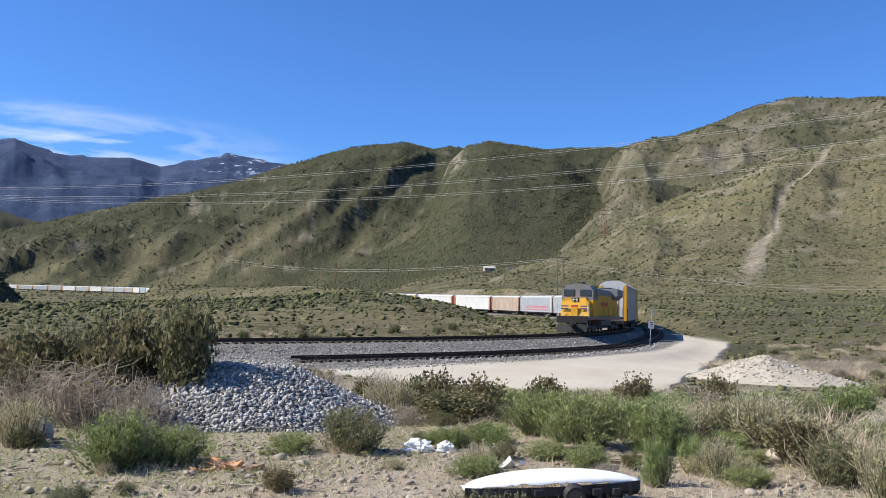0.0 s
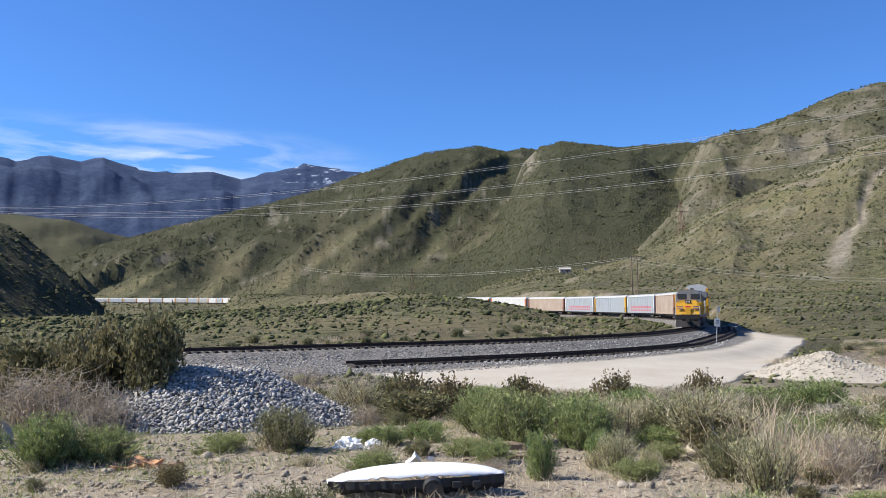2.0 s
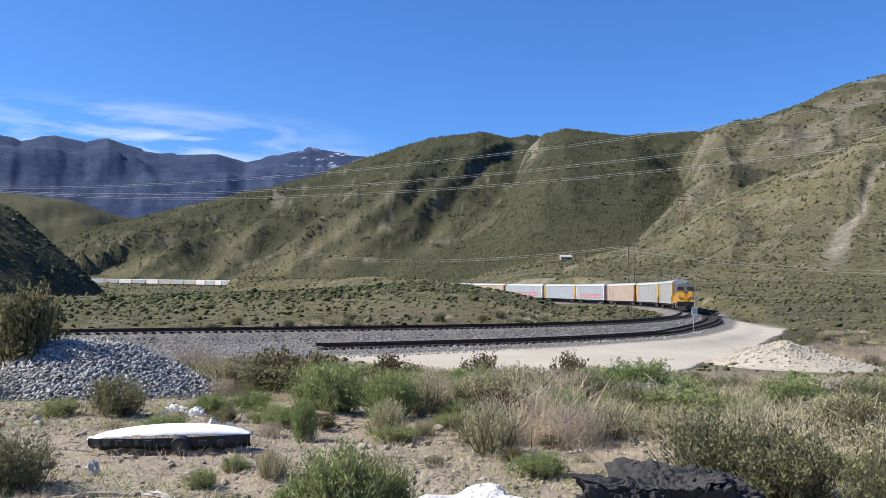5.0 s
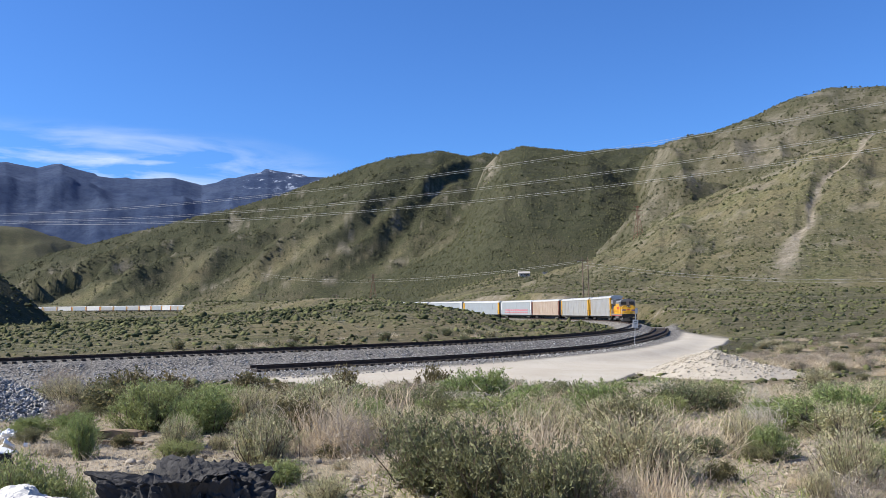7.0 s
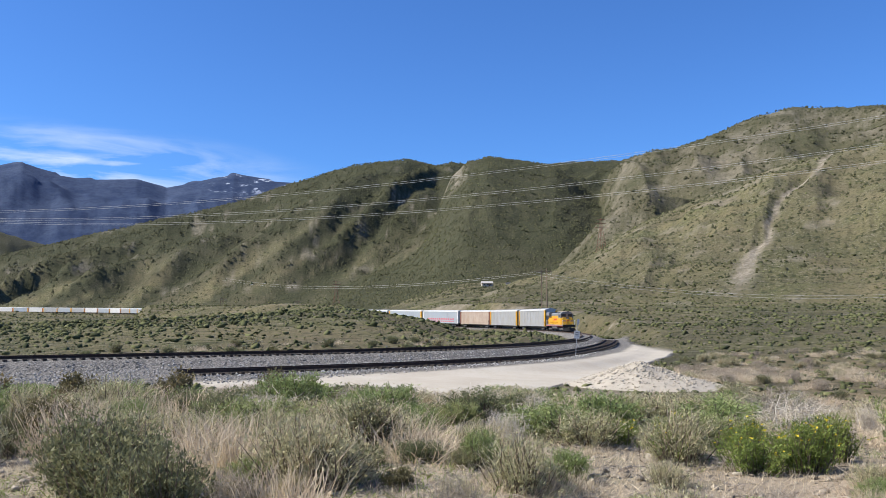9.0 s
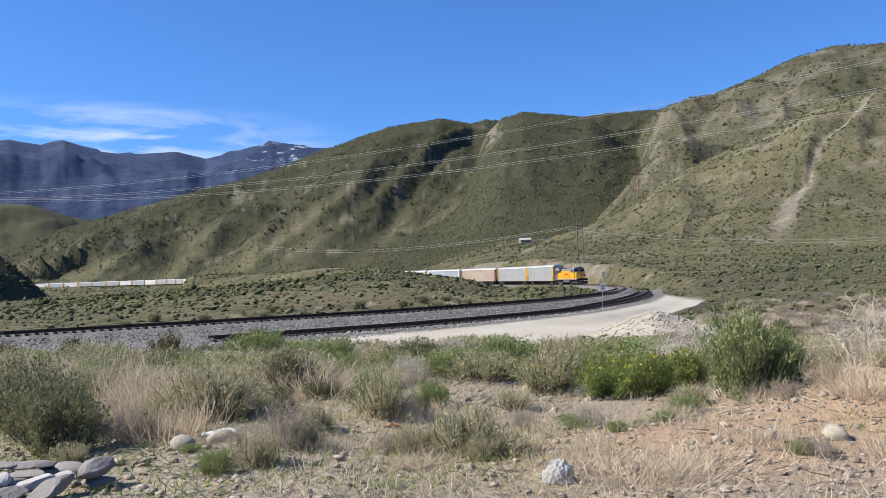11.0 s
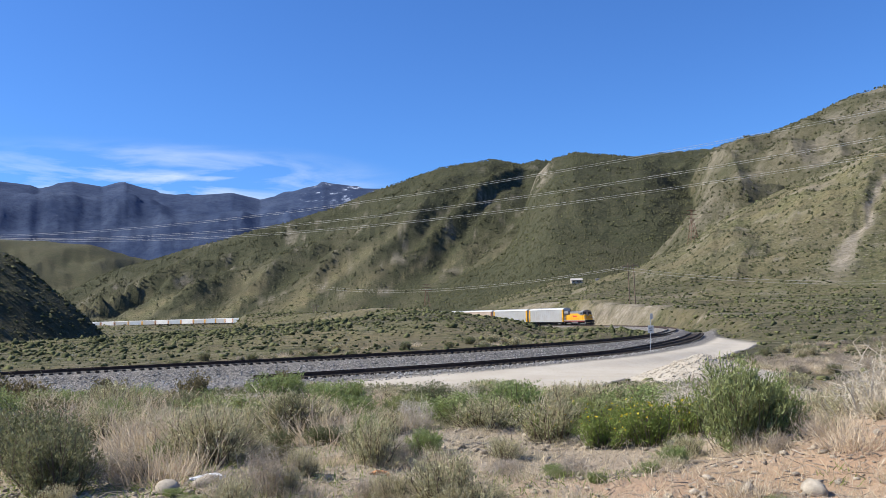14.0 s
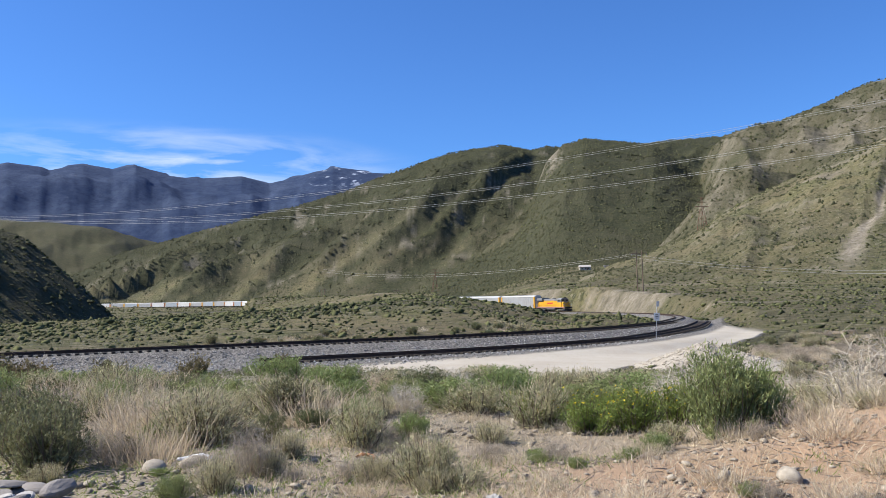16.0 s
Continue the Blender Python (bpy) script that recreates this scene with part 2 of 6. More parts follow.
# ---- the railway's line ----
TRACK_KNOTS = [(-190, -74, -1.1), (-115, -12, -1.0), (-70, 21, -0.92), (-45, 38, -0.9), (-26, 50.4, -0.9), (-8.5, 60.6, -0.9), (1.2, 67.1, -0.9),
               (9.0, 75.2, -0.9), (12.3, 80.9, -0.95), (15.8, 89.9, -1.05), (19.9, 101.2, -1.12), (24.0, 114.4, -1.18), (28.9, 136.3, -1.2), (33.2, 162, -1.25), (35.4, 190, -1.25),
               (35.0, 214, -1.2), (32, 238, -1.15), (27, 260, -1.05), (17, 295, -0.75), (1.5, 325, -0.3), (-40, 392, 0.9), (-120, 528, 3.2), (-210, 682, 5.9), (-306, 846, 8.9),
               (-400, 935, 10.8), (-520, 1010, 12.8), (-700, 1090, 15), (-900, 1150, 18)]


def smooth_line(knots, step=1.0):
    """A smooth curve through the knots, by even steps."""
    k = np.array([knots[0], *knots, knots[-1]], float)
    k[0], k[-1] = 2 * k[1] - k[2], 2 * k[-2] - k[-3]
    out = []
    for i in range(1, len(k) - 2):
        p0, p1, p2, p3 = k[i - 1 : i + 3]
        d = [0.0]
        for a, b in ((p0, p1), (p1, p2), (p2, p3)):
            d.append(d[-1] + math.sqrt(np.linalg.norm(b - a)))
        t0, t1, t2, t3 = d
        for t in np.linspace(t1, t2, 40, endpoint=False):
            a1 = (t1 - t) / (t1 - t0) * p0 + (t - t0) / (t1 - t0) * p1
            a2 = (t2 - t) / (t2 - t1) * p1 + (t - t1) / (t2 - t1) * p2
            a3 = (t3 - t) / (t3 - t2) * p2 + (t - t2) / (t3 - t2) * p3
            b1 = (t2 - t) / (t2 - t0) * a1 + (t - t0) / (t2 - t0) * a2
            b2 = (t3 - t) / (t3 - t1) * a2 + (t - t1) / (t3 - t1) * a3
            out.append((t2 - t) / (t2 - t1) * b1 + (t - t1) / (t2 - t1) * b2)
    out = np.array(out)
    s = np.concatenate(([0], np.cumsum(np.linalg.norm(np.diff(out[:, :2], axis=0), axis=1))))
    even = np.arange(0, s[-1], step)
    return np.stack([np.interp(even, s, out[:, i]) for i in range(3)], 1)


TRACK = smooth_line(TRACK_KNOTS)


def on_track(s):
    i = np.arange(len(TRACK))
    return Vector([float(np.interp(s, i, TRACK[:, c])) for c in range(3)])


def offset_line(line, off):
    """The line moved sideways to its right by off metres (one value or one for each point)."""
    d = np.gradient(line[:, :2], axis=0)
    d /= np.linalg.norm(d, axis=1)[:, None]
    out = line.copy()
    out[:, 0] += d[:, 1] * off
    out[:, 1] -= d[:, 0] * off
    return out


# ---- the land: one sheet from underfoot to the far range ----
rng = np.random.default_rng(7)
LATTICE = rng.random((256, 256))


def vnoise(x, y):
    xi, yi = np.floor(x).astype(int), np.floor(y).astype(int)
    fx, fy = x - xi, y - yi
    fx, fy = fx * fx * (3 - 2 * fx), fy * fy * (3 - 2 * fy)
    g = lambda i, j: LATTICE[i % 256, j % 256]
    return (g(xi, yi) * (1 - fx) + g(xi + 1, yi) * fx) * (1 - fy) + (g(xi, yi + 1) * (1 - fx) + g(xi + 1, yi + 1) * fx) * fy


def fbm(x, y, n=5, gain=0.5):
    v, a, tot = 0.0, 1.0, 0.0
    for i in range(n):
        v, tot = v + a * vnoise(x * 2**i + 17.3 * i, y * 2**i + 5.1 * i), tot + a
        a *= gain
    return v / tot - 0.5


def ridged(x, y, n=4, gain=0.5):
    v, a, tot = 0.0, 1.0, 0.0
    for i in range(n):
        v, tot = v + a * (1 - np.abs(2 * vnoise(x * 2**i + 31.7 * i, y * 2**i + 9.3 * i) - 1)) ** 1.5, tot + a
        a *= gain
    return v / tot


def ss(a, b, v):
    t = np.clip((v - a) / (b - a), 0, 1)
    return t * t * (3 - 2 * t)


RIDGES = {  # bearing from the standpoint, height of the crest in degrees
    "mid": [(-60, 2), (-32, 2.0), (-29.4, 2.9), (-27, 4.1), (-24.4, 4.8), (-20.9, 5.85), (-17.4, 6.75), (-13.9, 7.7), (-9.9, 9.15), (-6.1, 10.33), (-2.7, 10.72), (-0.6, 10.3), (0.3, 10.5),
            (2.8, 10.2), (5.5, 10.2), (8, 10.4), (11.4, 10.4), (15, 10), (22, 8), (40, 7)],
    "dome": [(-60, -3), (-10, 0.2), (-8, 1.5), (-6.4, 2.6), (-4.2, 3.7), (-2, 4.9), (-1.1, 6.0), (-0.5, 7.7), (0.3, 9.6), (1.4, 10.55), (2.8, 10.87), (5.5, 10.5), (7.2, 10.2), (8.3, 9.4), (9.5, 8.4), (11.3, 7.5),
             (13, 6.6), (16, 5), (40, 3)],
    "rear": [(-10, 0.0), (6, 1.0), (8.5, 5.0), (10.5, 9.3), (11.6, 10.44), (13.6, 11.0), (15, 11.05), (16.4, 11.35), (18.4, 12.15), (20.1, 12.75), (22.1, 13.05), (24.7, 12.8), (27.9, 12.6), (45, 11)],
    "front": [(-60, -0.6), (-1, -0.4), (2, 0.6), (4, 1.7), (6.7, 2.95), (9.6, 4.5), (12.6, 6.25), (15.3, 7.4), (18.4, 8.7), (22.1, 9.8), (24.6, 10.3), (27.3, 11.0), (45, 11)],
    "low": [(-60, 6.0), (-38, 6.2), (-34.9, 6.1), (-31.7, 5.9), (-28.4, 5.7), (-25.6, 4.8), (-22, 4.0), (-15, 3)],
    "range": [(-80, 8.2), (-45, 8.0), (-38, 8.45), (-35.8, 8.75), (-33.6, 9.42), (-31.7, 9.25), (-31.3, 9.1), (-29.4, 9.5), (-27.7, 9.2), (-26.4, 9.58), (-24.7, 9.03), (-23.4, 8.8),
              (-19.9, 8.93), (-18.1, 8.5), (-15.9, 9.12), (-14.0, 9.55), (-12.2, 9.28), (-10.3, 9.06), (-5, 8), (5, 6), (60, 5)],
}
STAND = (5.0, -1.0)


def crest(name, az):
    k = RIDGES[name]
    return np.tan(np.radians(np.interp(az, [a for a, _ in k], [e for _, e in k])))


def track_near(x, y):
    """Distance to the railway, the side (positive: outside of its bend) and its height."""
    P = TRACK[::2]
    T = np.gradient(P[:, :2], axis=0)
    d, side, z, run = (np.empty(len(x)) for _ in range(4))
    for a in range(0, len(x), 8192):
        q = slice(a, a + 8192)
        dx, dy = x[q, None] - P[None, :, 0], y[q, None] - P[None, :, 1]
        dd = dx * dx + dy * dy
        i = np.argmin(dd, 1)
        r = np.arange(len(i))
        d[q] = np.sqrt(dd[r, i])
        side[q] = np.sign(T[i, 1] * dx[r, i] - T[i, 0] * dy[r, i])
        z[q], run[q] = P[i, 2], i * 2.0
    return d, side, z, run


def siding_gap(run):
    """How far the stub siding lies from the main line along its run."""
    return np.interp(run, [0, 225, 262, 285, 320], [6.6, 6.8, 4.6, 4.0, 3.9])


def land(x, y):
    """Heights and cover of the land at the places x, y."""
    dx, dy = x - STAND[0], y - STAND[1]
    r, az = np.hypot(dx, dy), np.degrees(np.arctan2(dx, dy))
    front = np.abs(az) < 90
    n1, n2 = fbm(x / 3.1, y / 3.1, 4), fbm(x / 23, y / 23, 4)
    # the rise underfoot, falling to the dirt road
    z = -2.3 * ss(9, 36, y + 0.15 * np.abs(x - 5)) - 0.03 * np.clip(x - 8, 0, 12) + (0.22 * n1 + 0.07 * fbm(x / 0.5, y / 0.5, 3)) * ss(40, 12, r) + 0.5 * n2 * ss(30, 60, r)
    z += 0.75 * np.exp(-(((x - 13.9) / 2.1) ** 2 + ((y - 5.3) / 1.7) ** 2))            # the orange bank
    # right of the bend the plain climbs to the hills; left of it lies a low rise, then a slow plain
    plain_r = -2.4 + np.clip(r - 118, 0, None) * 0.047 + np.clip(r - 420, 0, None) * 0.02 + 3 * n2 * ss(120, 300, r)
    hump = np.interp(az, [-60, -36, -25, -16, -12, -9, -6.5, -4.5, -2.5, -0.7, 0.4, 2], [0.2, 0.3, 0.6, 2.0, 2.7, 3.3, 3.6, 3.2, 2.2, 1.1, 0.3, -1.1])
    lift = ss(72, 165, r) * ss(290, 190, r)
    plain_l = -1.9 + np.clip(r - 300, 0, None) * 0.0165 + np.clip(r - 1000, 0, None) * 0.02
    plain_l = np.where(lift > 0, plain_l + (hump + 1.9) * lift, plain_l) + 1.6 * n2 * ss(80, 150, r)
    far_c = np.interp(az, [-20, -5], [450, 250])
    plain_l = np.maximum(plain_l, -1.9 + (3.2 + 0.0178 * far_c + 1.2 * n2) * ss(-20.4, -18.6, az) * ss(-4.0, -6.5, az) * np.exp(-(((r - far_c) / 70) ** 2)))
    d, side, zt, run = track_near(x, y)
    outer = side > 0
    left_plain = -1.9 + np.clip(r - 300, 0, None) * 0.0165 + np.clip(r - 1000, 0, None) * 0.02 + 1.6 * n2
    right = ss(-7, 2, az)
    rest = np.where(outer & (r > 95), plain_r * right + left_plain * (1 - right), plain_l)
    z = np.where(r > 60, z + (rest - z) * ss(84, 128, r) * np.where(outer, 1.0, 0.0) + (rest - z) * np.where(outer, 0.0, ss(3, 9, d)), z)
    # hills
    hills = np.full(len(x), -1e3)
    which = np.zeros(len(x))
    for k, (name, base, top, back) in enumerate((("front", 330, 800, 260), ("rear", 620, 1250, 700), ("mid", 800, 1500, 700), ("low", 1650, 2350, 700), ("range", 2900, 4500, 400), ("dome", 760, 1240, 500))):
        if name == "mid":
            base = np.interp(az, [-35, -25, -18, -8, 0, 6, 12], [1250, 1190, 1090, 980, 960, 1000, 1050])
            top = base + np.interp(az, [-35, -25, -18, -8, 0, 4, 8, 13, 20], [330, 380, 430, 620, 680, 680, 740, 860, 900])
        dr = top * (1 + (0.04 if name == "mid" else 0.10) * fbm(az / 7 + 11 * k, az * 0 + 3.3 * k, 3))
        q = (r - base) / (dr - base)
        up = np.clip(q, 0, 1)
        shape = up**1.25 * (1 - 0.25 * up) / 0.75 if name != "front" else up**1.1
        down = np.clip((r - dr) / back, 0, 3)
        crest_z = crest(name, az) * dr
        base_z = z
        h = base_z + (crest_z - base_z) * shape - crest_z * 0.55 * down
        body = 4 * up * (1 - up)
        amp = np.clip(crest_z / 80, 0, 1)
        body = body * amp
        if name in ("mid", "low"):
            u = az - 13 * up + 2.0 * fbm(az / 6, up * 2 + 5, 3)
            h = h + body * ss(0.0, 0.25, up) * ss(1.0, 0.82, up) * (62 * (ridged(u / 3.4 + 3, up * 0.8 + 1, 2, 0.45) - 0.62) + 30 * (ridged(x / 150, y / 150, 4) - 0.6))
        elif name == "dome":
            h = h + body * ss(0.0, 0.3, up) * ss(1.0, 0.8, up) * (16 * (ridged((az - 7 * up) / 5.5 + 6, up * 0.9, 3) - 0.6) + 9 * (ridged(x / 120, y / 120, 4) - 0.6))
            h = np.where(az < -12, -1e3, h)
        elif name == "range":
            u = az + 5 * up + 2.5 * fbm(az / 5, up * 2.5, 4)
            h = h + body * ss(1.0, 0.7, up) * (60 * (ridged(u / 5 + 8, up * 2.2 + 4, 2) - 0.6) + 200 * (ridged(x / 800 + 3, y / 800, 5) - 0.62))
        elif name == "rear":
            u = az + 5 * up
            h = h + body * ss(0.0, 0.3, up) * (40 * (ridged(u / 4.5 + 2, up * 1.6 + 3, 2) - 0.6) + 52 * (ridged(x / 150, y / 150, 5) - 0.6))
        else:
            v = (az - 3 * up) / 5.0 + 0.8 * fbm(az / 4, up * 2, 3)
            h = h + body * (13 * (ridged(v + 2, up * 1.3, 3) - 0.6) + 7 * (ridged(x / 70, y / 70, 4) - 0.6))
            gul = np.interp(up, [0, 0.3, 0.55, 0.8, 1.0], [19.5, 20.4, 21.4, 23.2, 24.6])
            h = h - 3 * np.exp(-(((az - gul) / 0.5) ** 2)) * ss(0.15, 0.35, up)
        rough = fbm(x / 60, y / 60, 4) * 14 + fbm(x / 14, y / 14, 3) * 3
        h = h + rough * np.clip(body, 0, 1) * (1.4 if name == "range" else 1.0) + rough * 0.15
        h = np.where((q > -0.05) & front, h, -1e3)
        which = np.where(h > np.maximum(hills, z), k + 1, which)
        hills = np.maximum(hills, h)
    z = np.maximum(z, hills)
    # the dark cut hill beside the line
    face = -85 + 2.0 * fbm(y / 25, y * 0 + 2, 3) - 0.56 * np.clip(y - 185, 0, None)
    q = (face - x) / 29
    cut = 25 * np.where(q < 0.75, np.clip(q, 0, 1), 0.75 + 0.25 * (1 - np.exp(-(np.maximum(q, 0.75) - 0.75) / 0.25))) + 2.2 * fbm(x / 12, y / 12, 4) * ss(2, 9, face - x) + 0.03 * np.clip(face - 20 - x, 0, 80)
    cut = cut * ss(70, 105, y) * ss(420, 330, y) - 1.6
    dark = (cut > z) & (x < -74) & (y > 60) & (y < 430)
    z = np.where(dark, cut, z)
    # the railway's bank of ballast, and the cutting behind the bend
    prof_out = np.interp(d, [0, 0.7, 1.05, 1.75, 3.2, 5.0, 8.6, 11.0], [-0.21, -0.21, -0.29, -0.32, -0.88, -1.08, -1.14, -1.42])
    prof_in = np.interp(d, [0, 1.75, 3.0, 6.0], [-0.22, -0.24, -0.75, -0.8])
    prof_far = np.interp(d, [0, 1.9, 3.4, 7.0], [-0.22, -0.24, -0.95, -1.0])
    near_part = ss(352, 318, run)
    bank = zt + np.where(outer, prof_out * near_part + prof_far * (1 - near_part), prof_in)
    hold = np.where(outer, ss(12.5, 9.5, d) * near_part + ss(11, 5.5, d) * (1 - near_part), ss(9, 4.0, d))
    hold = np.where(run > 1500, 0, hold)
    z = z + (bank - z) * hold
    # cover
    cover = {}
    cover["slope_cover"] = np.clip(ss(34, 60, r) + 0.0, 0, 1)
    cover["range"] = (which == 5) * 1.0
    cover["snow"] = ((which == 5) & (az > -15.5) & (az < -9)) * ss(560, 690, z)
    gul = np.interp(z, [15, 45, 75, 110, 150], [19.0, 20.4, 21.4, 23.2, 24.6])
    patch = fbm(x / 30 + 7, y / 30, 5, 0.7)
    gully = np.exp(-(((az - gul - 0.5 * fbm(z / 14, z * 0 + 3, 3) * 2) / (0.22 + 0.5 * ss(45, 15, z))) ** 2)) * (which == 1) * ss(8, 22, z)
    trail = np.exp(-(((r - 330 - 40 * np.sin(az / 6)) / 3.0) ** 2)) * (az > 8) + np.exp(-(((r - 215 - 26 * np.sin(az / 4.1 + 1)) / 1.6) ** 2)) * (az > 11) * 0.8
    cutbank = outer * np.exp(-(((d - 10 - 6 * n2) / 8.0) ** 2)) * ss(395, 425, run) * ss(620, 520, run) * ss(-0.25, 0.15, fbm(x / 9, y / 9, 4))
    cover["bare"] = np.clip(gully * 1.2 + (which == 2) * ss(-0.02, 0.22, fbm(x / 34, y / 34, 5, 0.7)) * 0.5 + (which == 3) * ss(0.12, 0.26, patch) * 0.6
                            + (which == 6) * np.exp(-(((az - 0.3) / 0.9) ** 2)) * ss(-0.05, 0.1, patch) * ss(150, 200, z) + (which == 0) * (trail + cutbank * 0.9)
                            + (which == 1) * ss(0.16, 0.24, fbm(x / 22, y / 22, 4)) * 0.5, 0, 1)
    # grass is freshest on the near hill and the plain below it; its pale green also paints the far spurs' sunlit left
    # sides
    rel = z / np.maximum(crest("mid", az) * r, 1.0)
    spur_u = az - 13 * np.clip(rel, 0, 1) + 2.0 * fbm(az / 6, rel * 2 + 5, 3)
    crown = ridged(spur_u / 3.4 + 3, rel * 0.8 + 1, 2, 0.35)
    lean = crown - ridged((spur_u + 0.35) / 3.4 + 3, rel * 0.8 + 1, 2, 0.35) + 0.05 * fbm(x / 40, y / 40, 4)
    cover["lush"] = np.clip((which == 1) * (0.7 + 1.6 * fbm(x / 60, y / 60, 4)) + (which == 0) * np.where(outer, 0.5 + 2.0 * n2, 0.65 + 2.0 * n2) * ss(60, 110, r) + (which == 3) * ss(-0.02, 0.10, -lean) * ss(0.75, 0.35, rel) * 0.9
                            + (which == 2) * 0.1 + (which == 4) * 0.3, 0, 1)
    # real brush, thickened on the spurs' right sides to put their shade into the colour
    mid_brush_shade = 0.42 + 0.95 * ss(0.50, 0.78, rel + 0.9 * fbm(x / 170, y / 170, 4)) + 0.9 * ss(0.0, 0.10, lean) - 0.5 * ss(0.0, 0.10, -lean)
    cover["brush"] = np.clip(dark * 0.6 + (which == 3) * np.clip(mid_brush_shade, 0.05, 1) + (which == 4) * 0.6 + (which == 2) * 0.35 + (which == 6) * (0.95 + 0.8 * fbm(x / 90, y / 90, 4)) + (which == 1) * np.clip(1.6 * fbm(x / 55 + 3, y / 55, 4) - 0.1, 0, 0.6), 0, 1)
    edge = 1.4 * n1 + 3 * n2
    sg = np.where(run < 330, siding_gap(run), 4.4)
    lo = sg + 3.2
    near_edge = np.interp(x, [-60, -16, -8, -3, 4, 11, 14.8, 38, 60], [110, 62, 51, 43, 39, 41.5, 51.5, 113, 182]) + 1.3 * edge
    road = ss(-0.6, 0.6, d - lo) * ss(-1.2, 1.2, y - near_edge) * outer * (run > 150) * ss(322, 294, run) * ss(1.5, -1.5, d - np.interp(run, [150, 245, 270, 290, 315], [80, 45, 19, 12, 6.5]))
    lane = np.exp(-(((d - 6.6 - edge * 0.3) / 1.5) ** 4)) * outer * ss(262, 285, run) * ss(335, 295, run)
    cover["road"] = np.clip(road + lane * 0.7, 0, 1)
    cover["gravel"] = np.where(run < 345, np.where(outer, ss(lo + 0.6, lo - 0.6, d + 0.5 * edge), ss(4.0, 3.0, d)), ss(4.4, 3.0, d)) * (run < 620)
    cover["straw"] = np.clip(np.where(~outer, ss(4, 12, d) * ss(40, 20, d), 0) * 0.45 + outer * ss(14, 20, d) * (az > 10) * ss(130, 90, r) * ss(40, 50, r), 0, 1) * (which == 0)
    cover["orange"] = np.clip(0.62 * (1 + 3.0 * n1) * np.exp(-(((x - 13.3) / 2.5) ** 2 + ((y - 4.7) / 1.5) ** 2)) + 0.5 * np.exp(-(((x - 10.4) / 1.7) ** 2 + ((y - 3.9) / 0.9) ** 2)) * (1 + 1.5 * n1), 0, 1)
    return z, cover


def build_land():
    fine = np.radians(np.linspace(-50, 50, 760))
    wide = np.radians(np.linspace(50, 310, 90)[1:-1])
    ang = np.concatenate((fine, wide))
    rad = np.concatenate(([0.4], np.geomspace(1.2, 30, 110), np.geomspace(30, 46, 28)[1:], np.linspace(46, 116, 215)[1:], np.geomspace(116, 130, 12)[1:], np.geomspace(130, 4980, 240)[1:]))
    A, Rr = np.meshgrid(ang, rad)
    x, y = (STAND[0] + 1 + Rr * np.sin(A)).ravel(), (STAND[1] - 2 + Rr * np.cos(A)).ravel()
    z, cover = land(x, y)
    n, m = len(ang), len(rad)
    i = np.arange(m - 1)[:, None] * n + np.arange(n)[None, :]
    j = np.arange(m - 1)[:, None] * n + (np.arange(n)[None, :] + 1) % n
    quads = np.stack((i, i + n, j + n, j), -1).reshape(-1, 4)
    me = bpy.data.meshes.new("ground")
    me.vertices.add(len(x))
    me.vertices.foreach_set("co", np.stack((x, y, z), 1).astype(np.float32).ravel())
    me.loops.add(quads.size)
    me.loops.foreach_set("vertex_index", quads.astype(np.int32).ravel())
    me.polygons.add(len(quads))
    me.polygons.foreach_set("loop_start", np.arange(0, quads.size, 4, dtype=np.int32))
    me.update(calc_edges=True)
    me.validate()
    for key, v in cover.items():
        a = me.attributes.new(key, "FLOAT", "POINT")
        a.data.foreach_set("value", np.broadcast_to(v, x.shape).astype(np.float32))
    me.shade_smooth()
    me.materials.append(MAT_GROUND)
    return tagged(new("ground", me), "stony scrubland with a dirt road, rising to green chaparral hills", "ground", kind="structure")


build_land()


def height(x, y):
    return float(land(np.array([float(x)]), np.array([float(y)]))[0][0])

# ---- the railway ----
MAT_RAIL = worn("rusty_rail_steel", (0.045, 0.032, 0.026), (0.10, 0.055, 0.035), 0.7, 0.3, 0.8, 0.5)
MAT_TIE = worn("creosoted_timber", (0.035, 0.027, 0.022), (0.09, 0.075, 0.06), 0.9, 0, 1.2, 0.5)


def rail_mesh(name, line):
    """One rail of a line: foot, web and head, drawn along it."""
    sec = [(-0.075, 0), (0.075, 0), (0.075, 0.02), (0.015, 0.04), (0.015, 0.13), (0.037, 0.145), (0.037, 0.18), (-0.037, 0.18), (-0.037, 0.145), (-0.015, 0.13), (-0.015, 0.04), (-0.075, 0.02)]
    d = np.gradient(line[:, :2], axis=0)
    d /= np.linalg.norm(d, axis=1)[:, None]
    verts, faces, k = [], [], len(sec)
    for p, t in zip(line, d):
        verts += [(p[0] + t[1] * o, p[1] - t[0] * o, p[2] - 0.18 + h) for o, h in sec]
    for i in range(len(line) - 1):
        faces += [(i * k + j, i * k + (j + 1) % k, (i + 1) * k + (j + 1) % k, (i + 1) * k + j) for j in range(k)]
    faces += [tuple(range(k)), tuple(range((len(line) - 1) * k, len(line) * k))[::-1]]
    return numbers_mesh(name, verts, faces, MAT_RAIL)


def tie_mesh():
    return mesh_of("sleeper", box(bmesh.new(), 0, 0, 0, 0.23, 2.6, 0.2, 0.012), MAT_TIE)


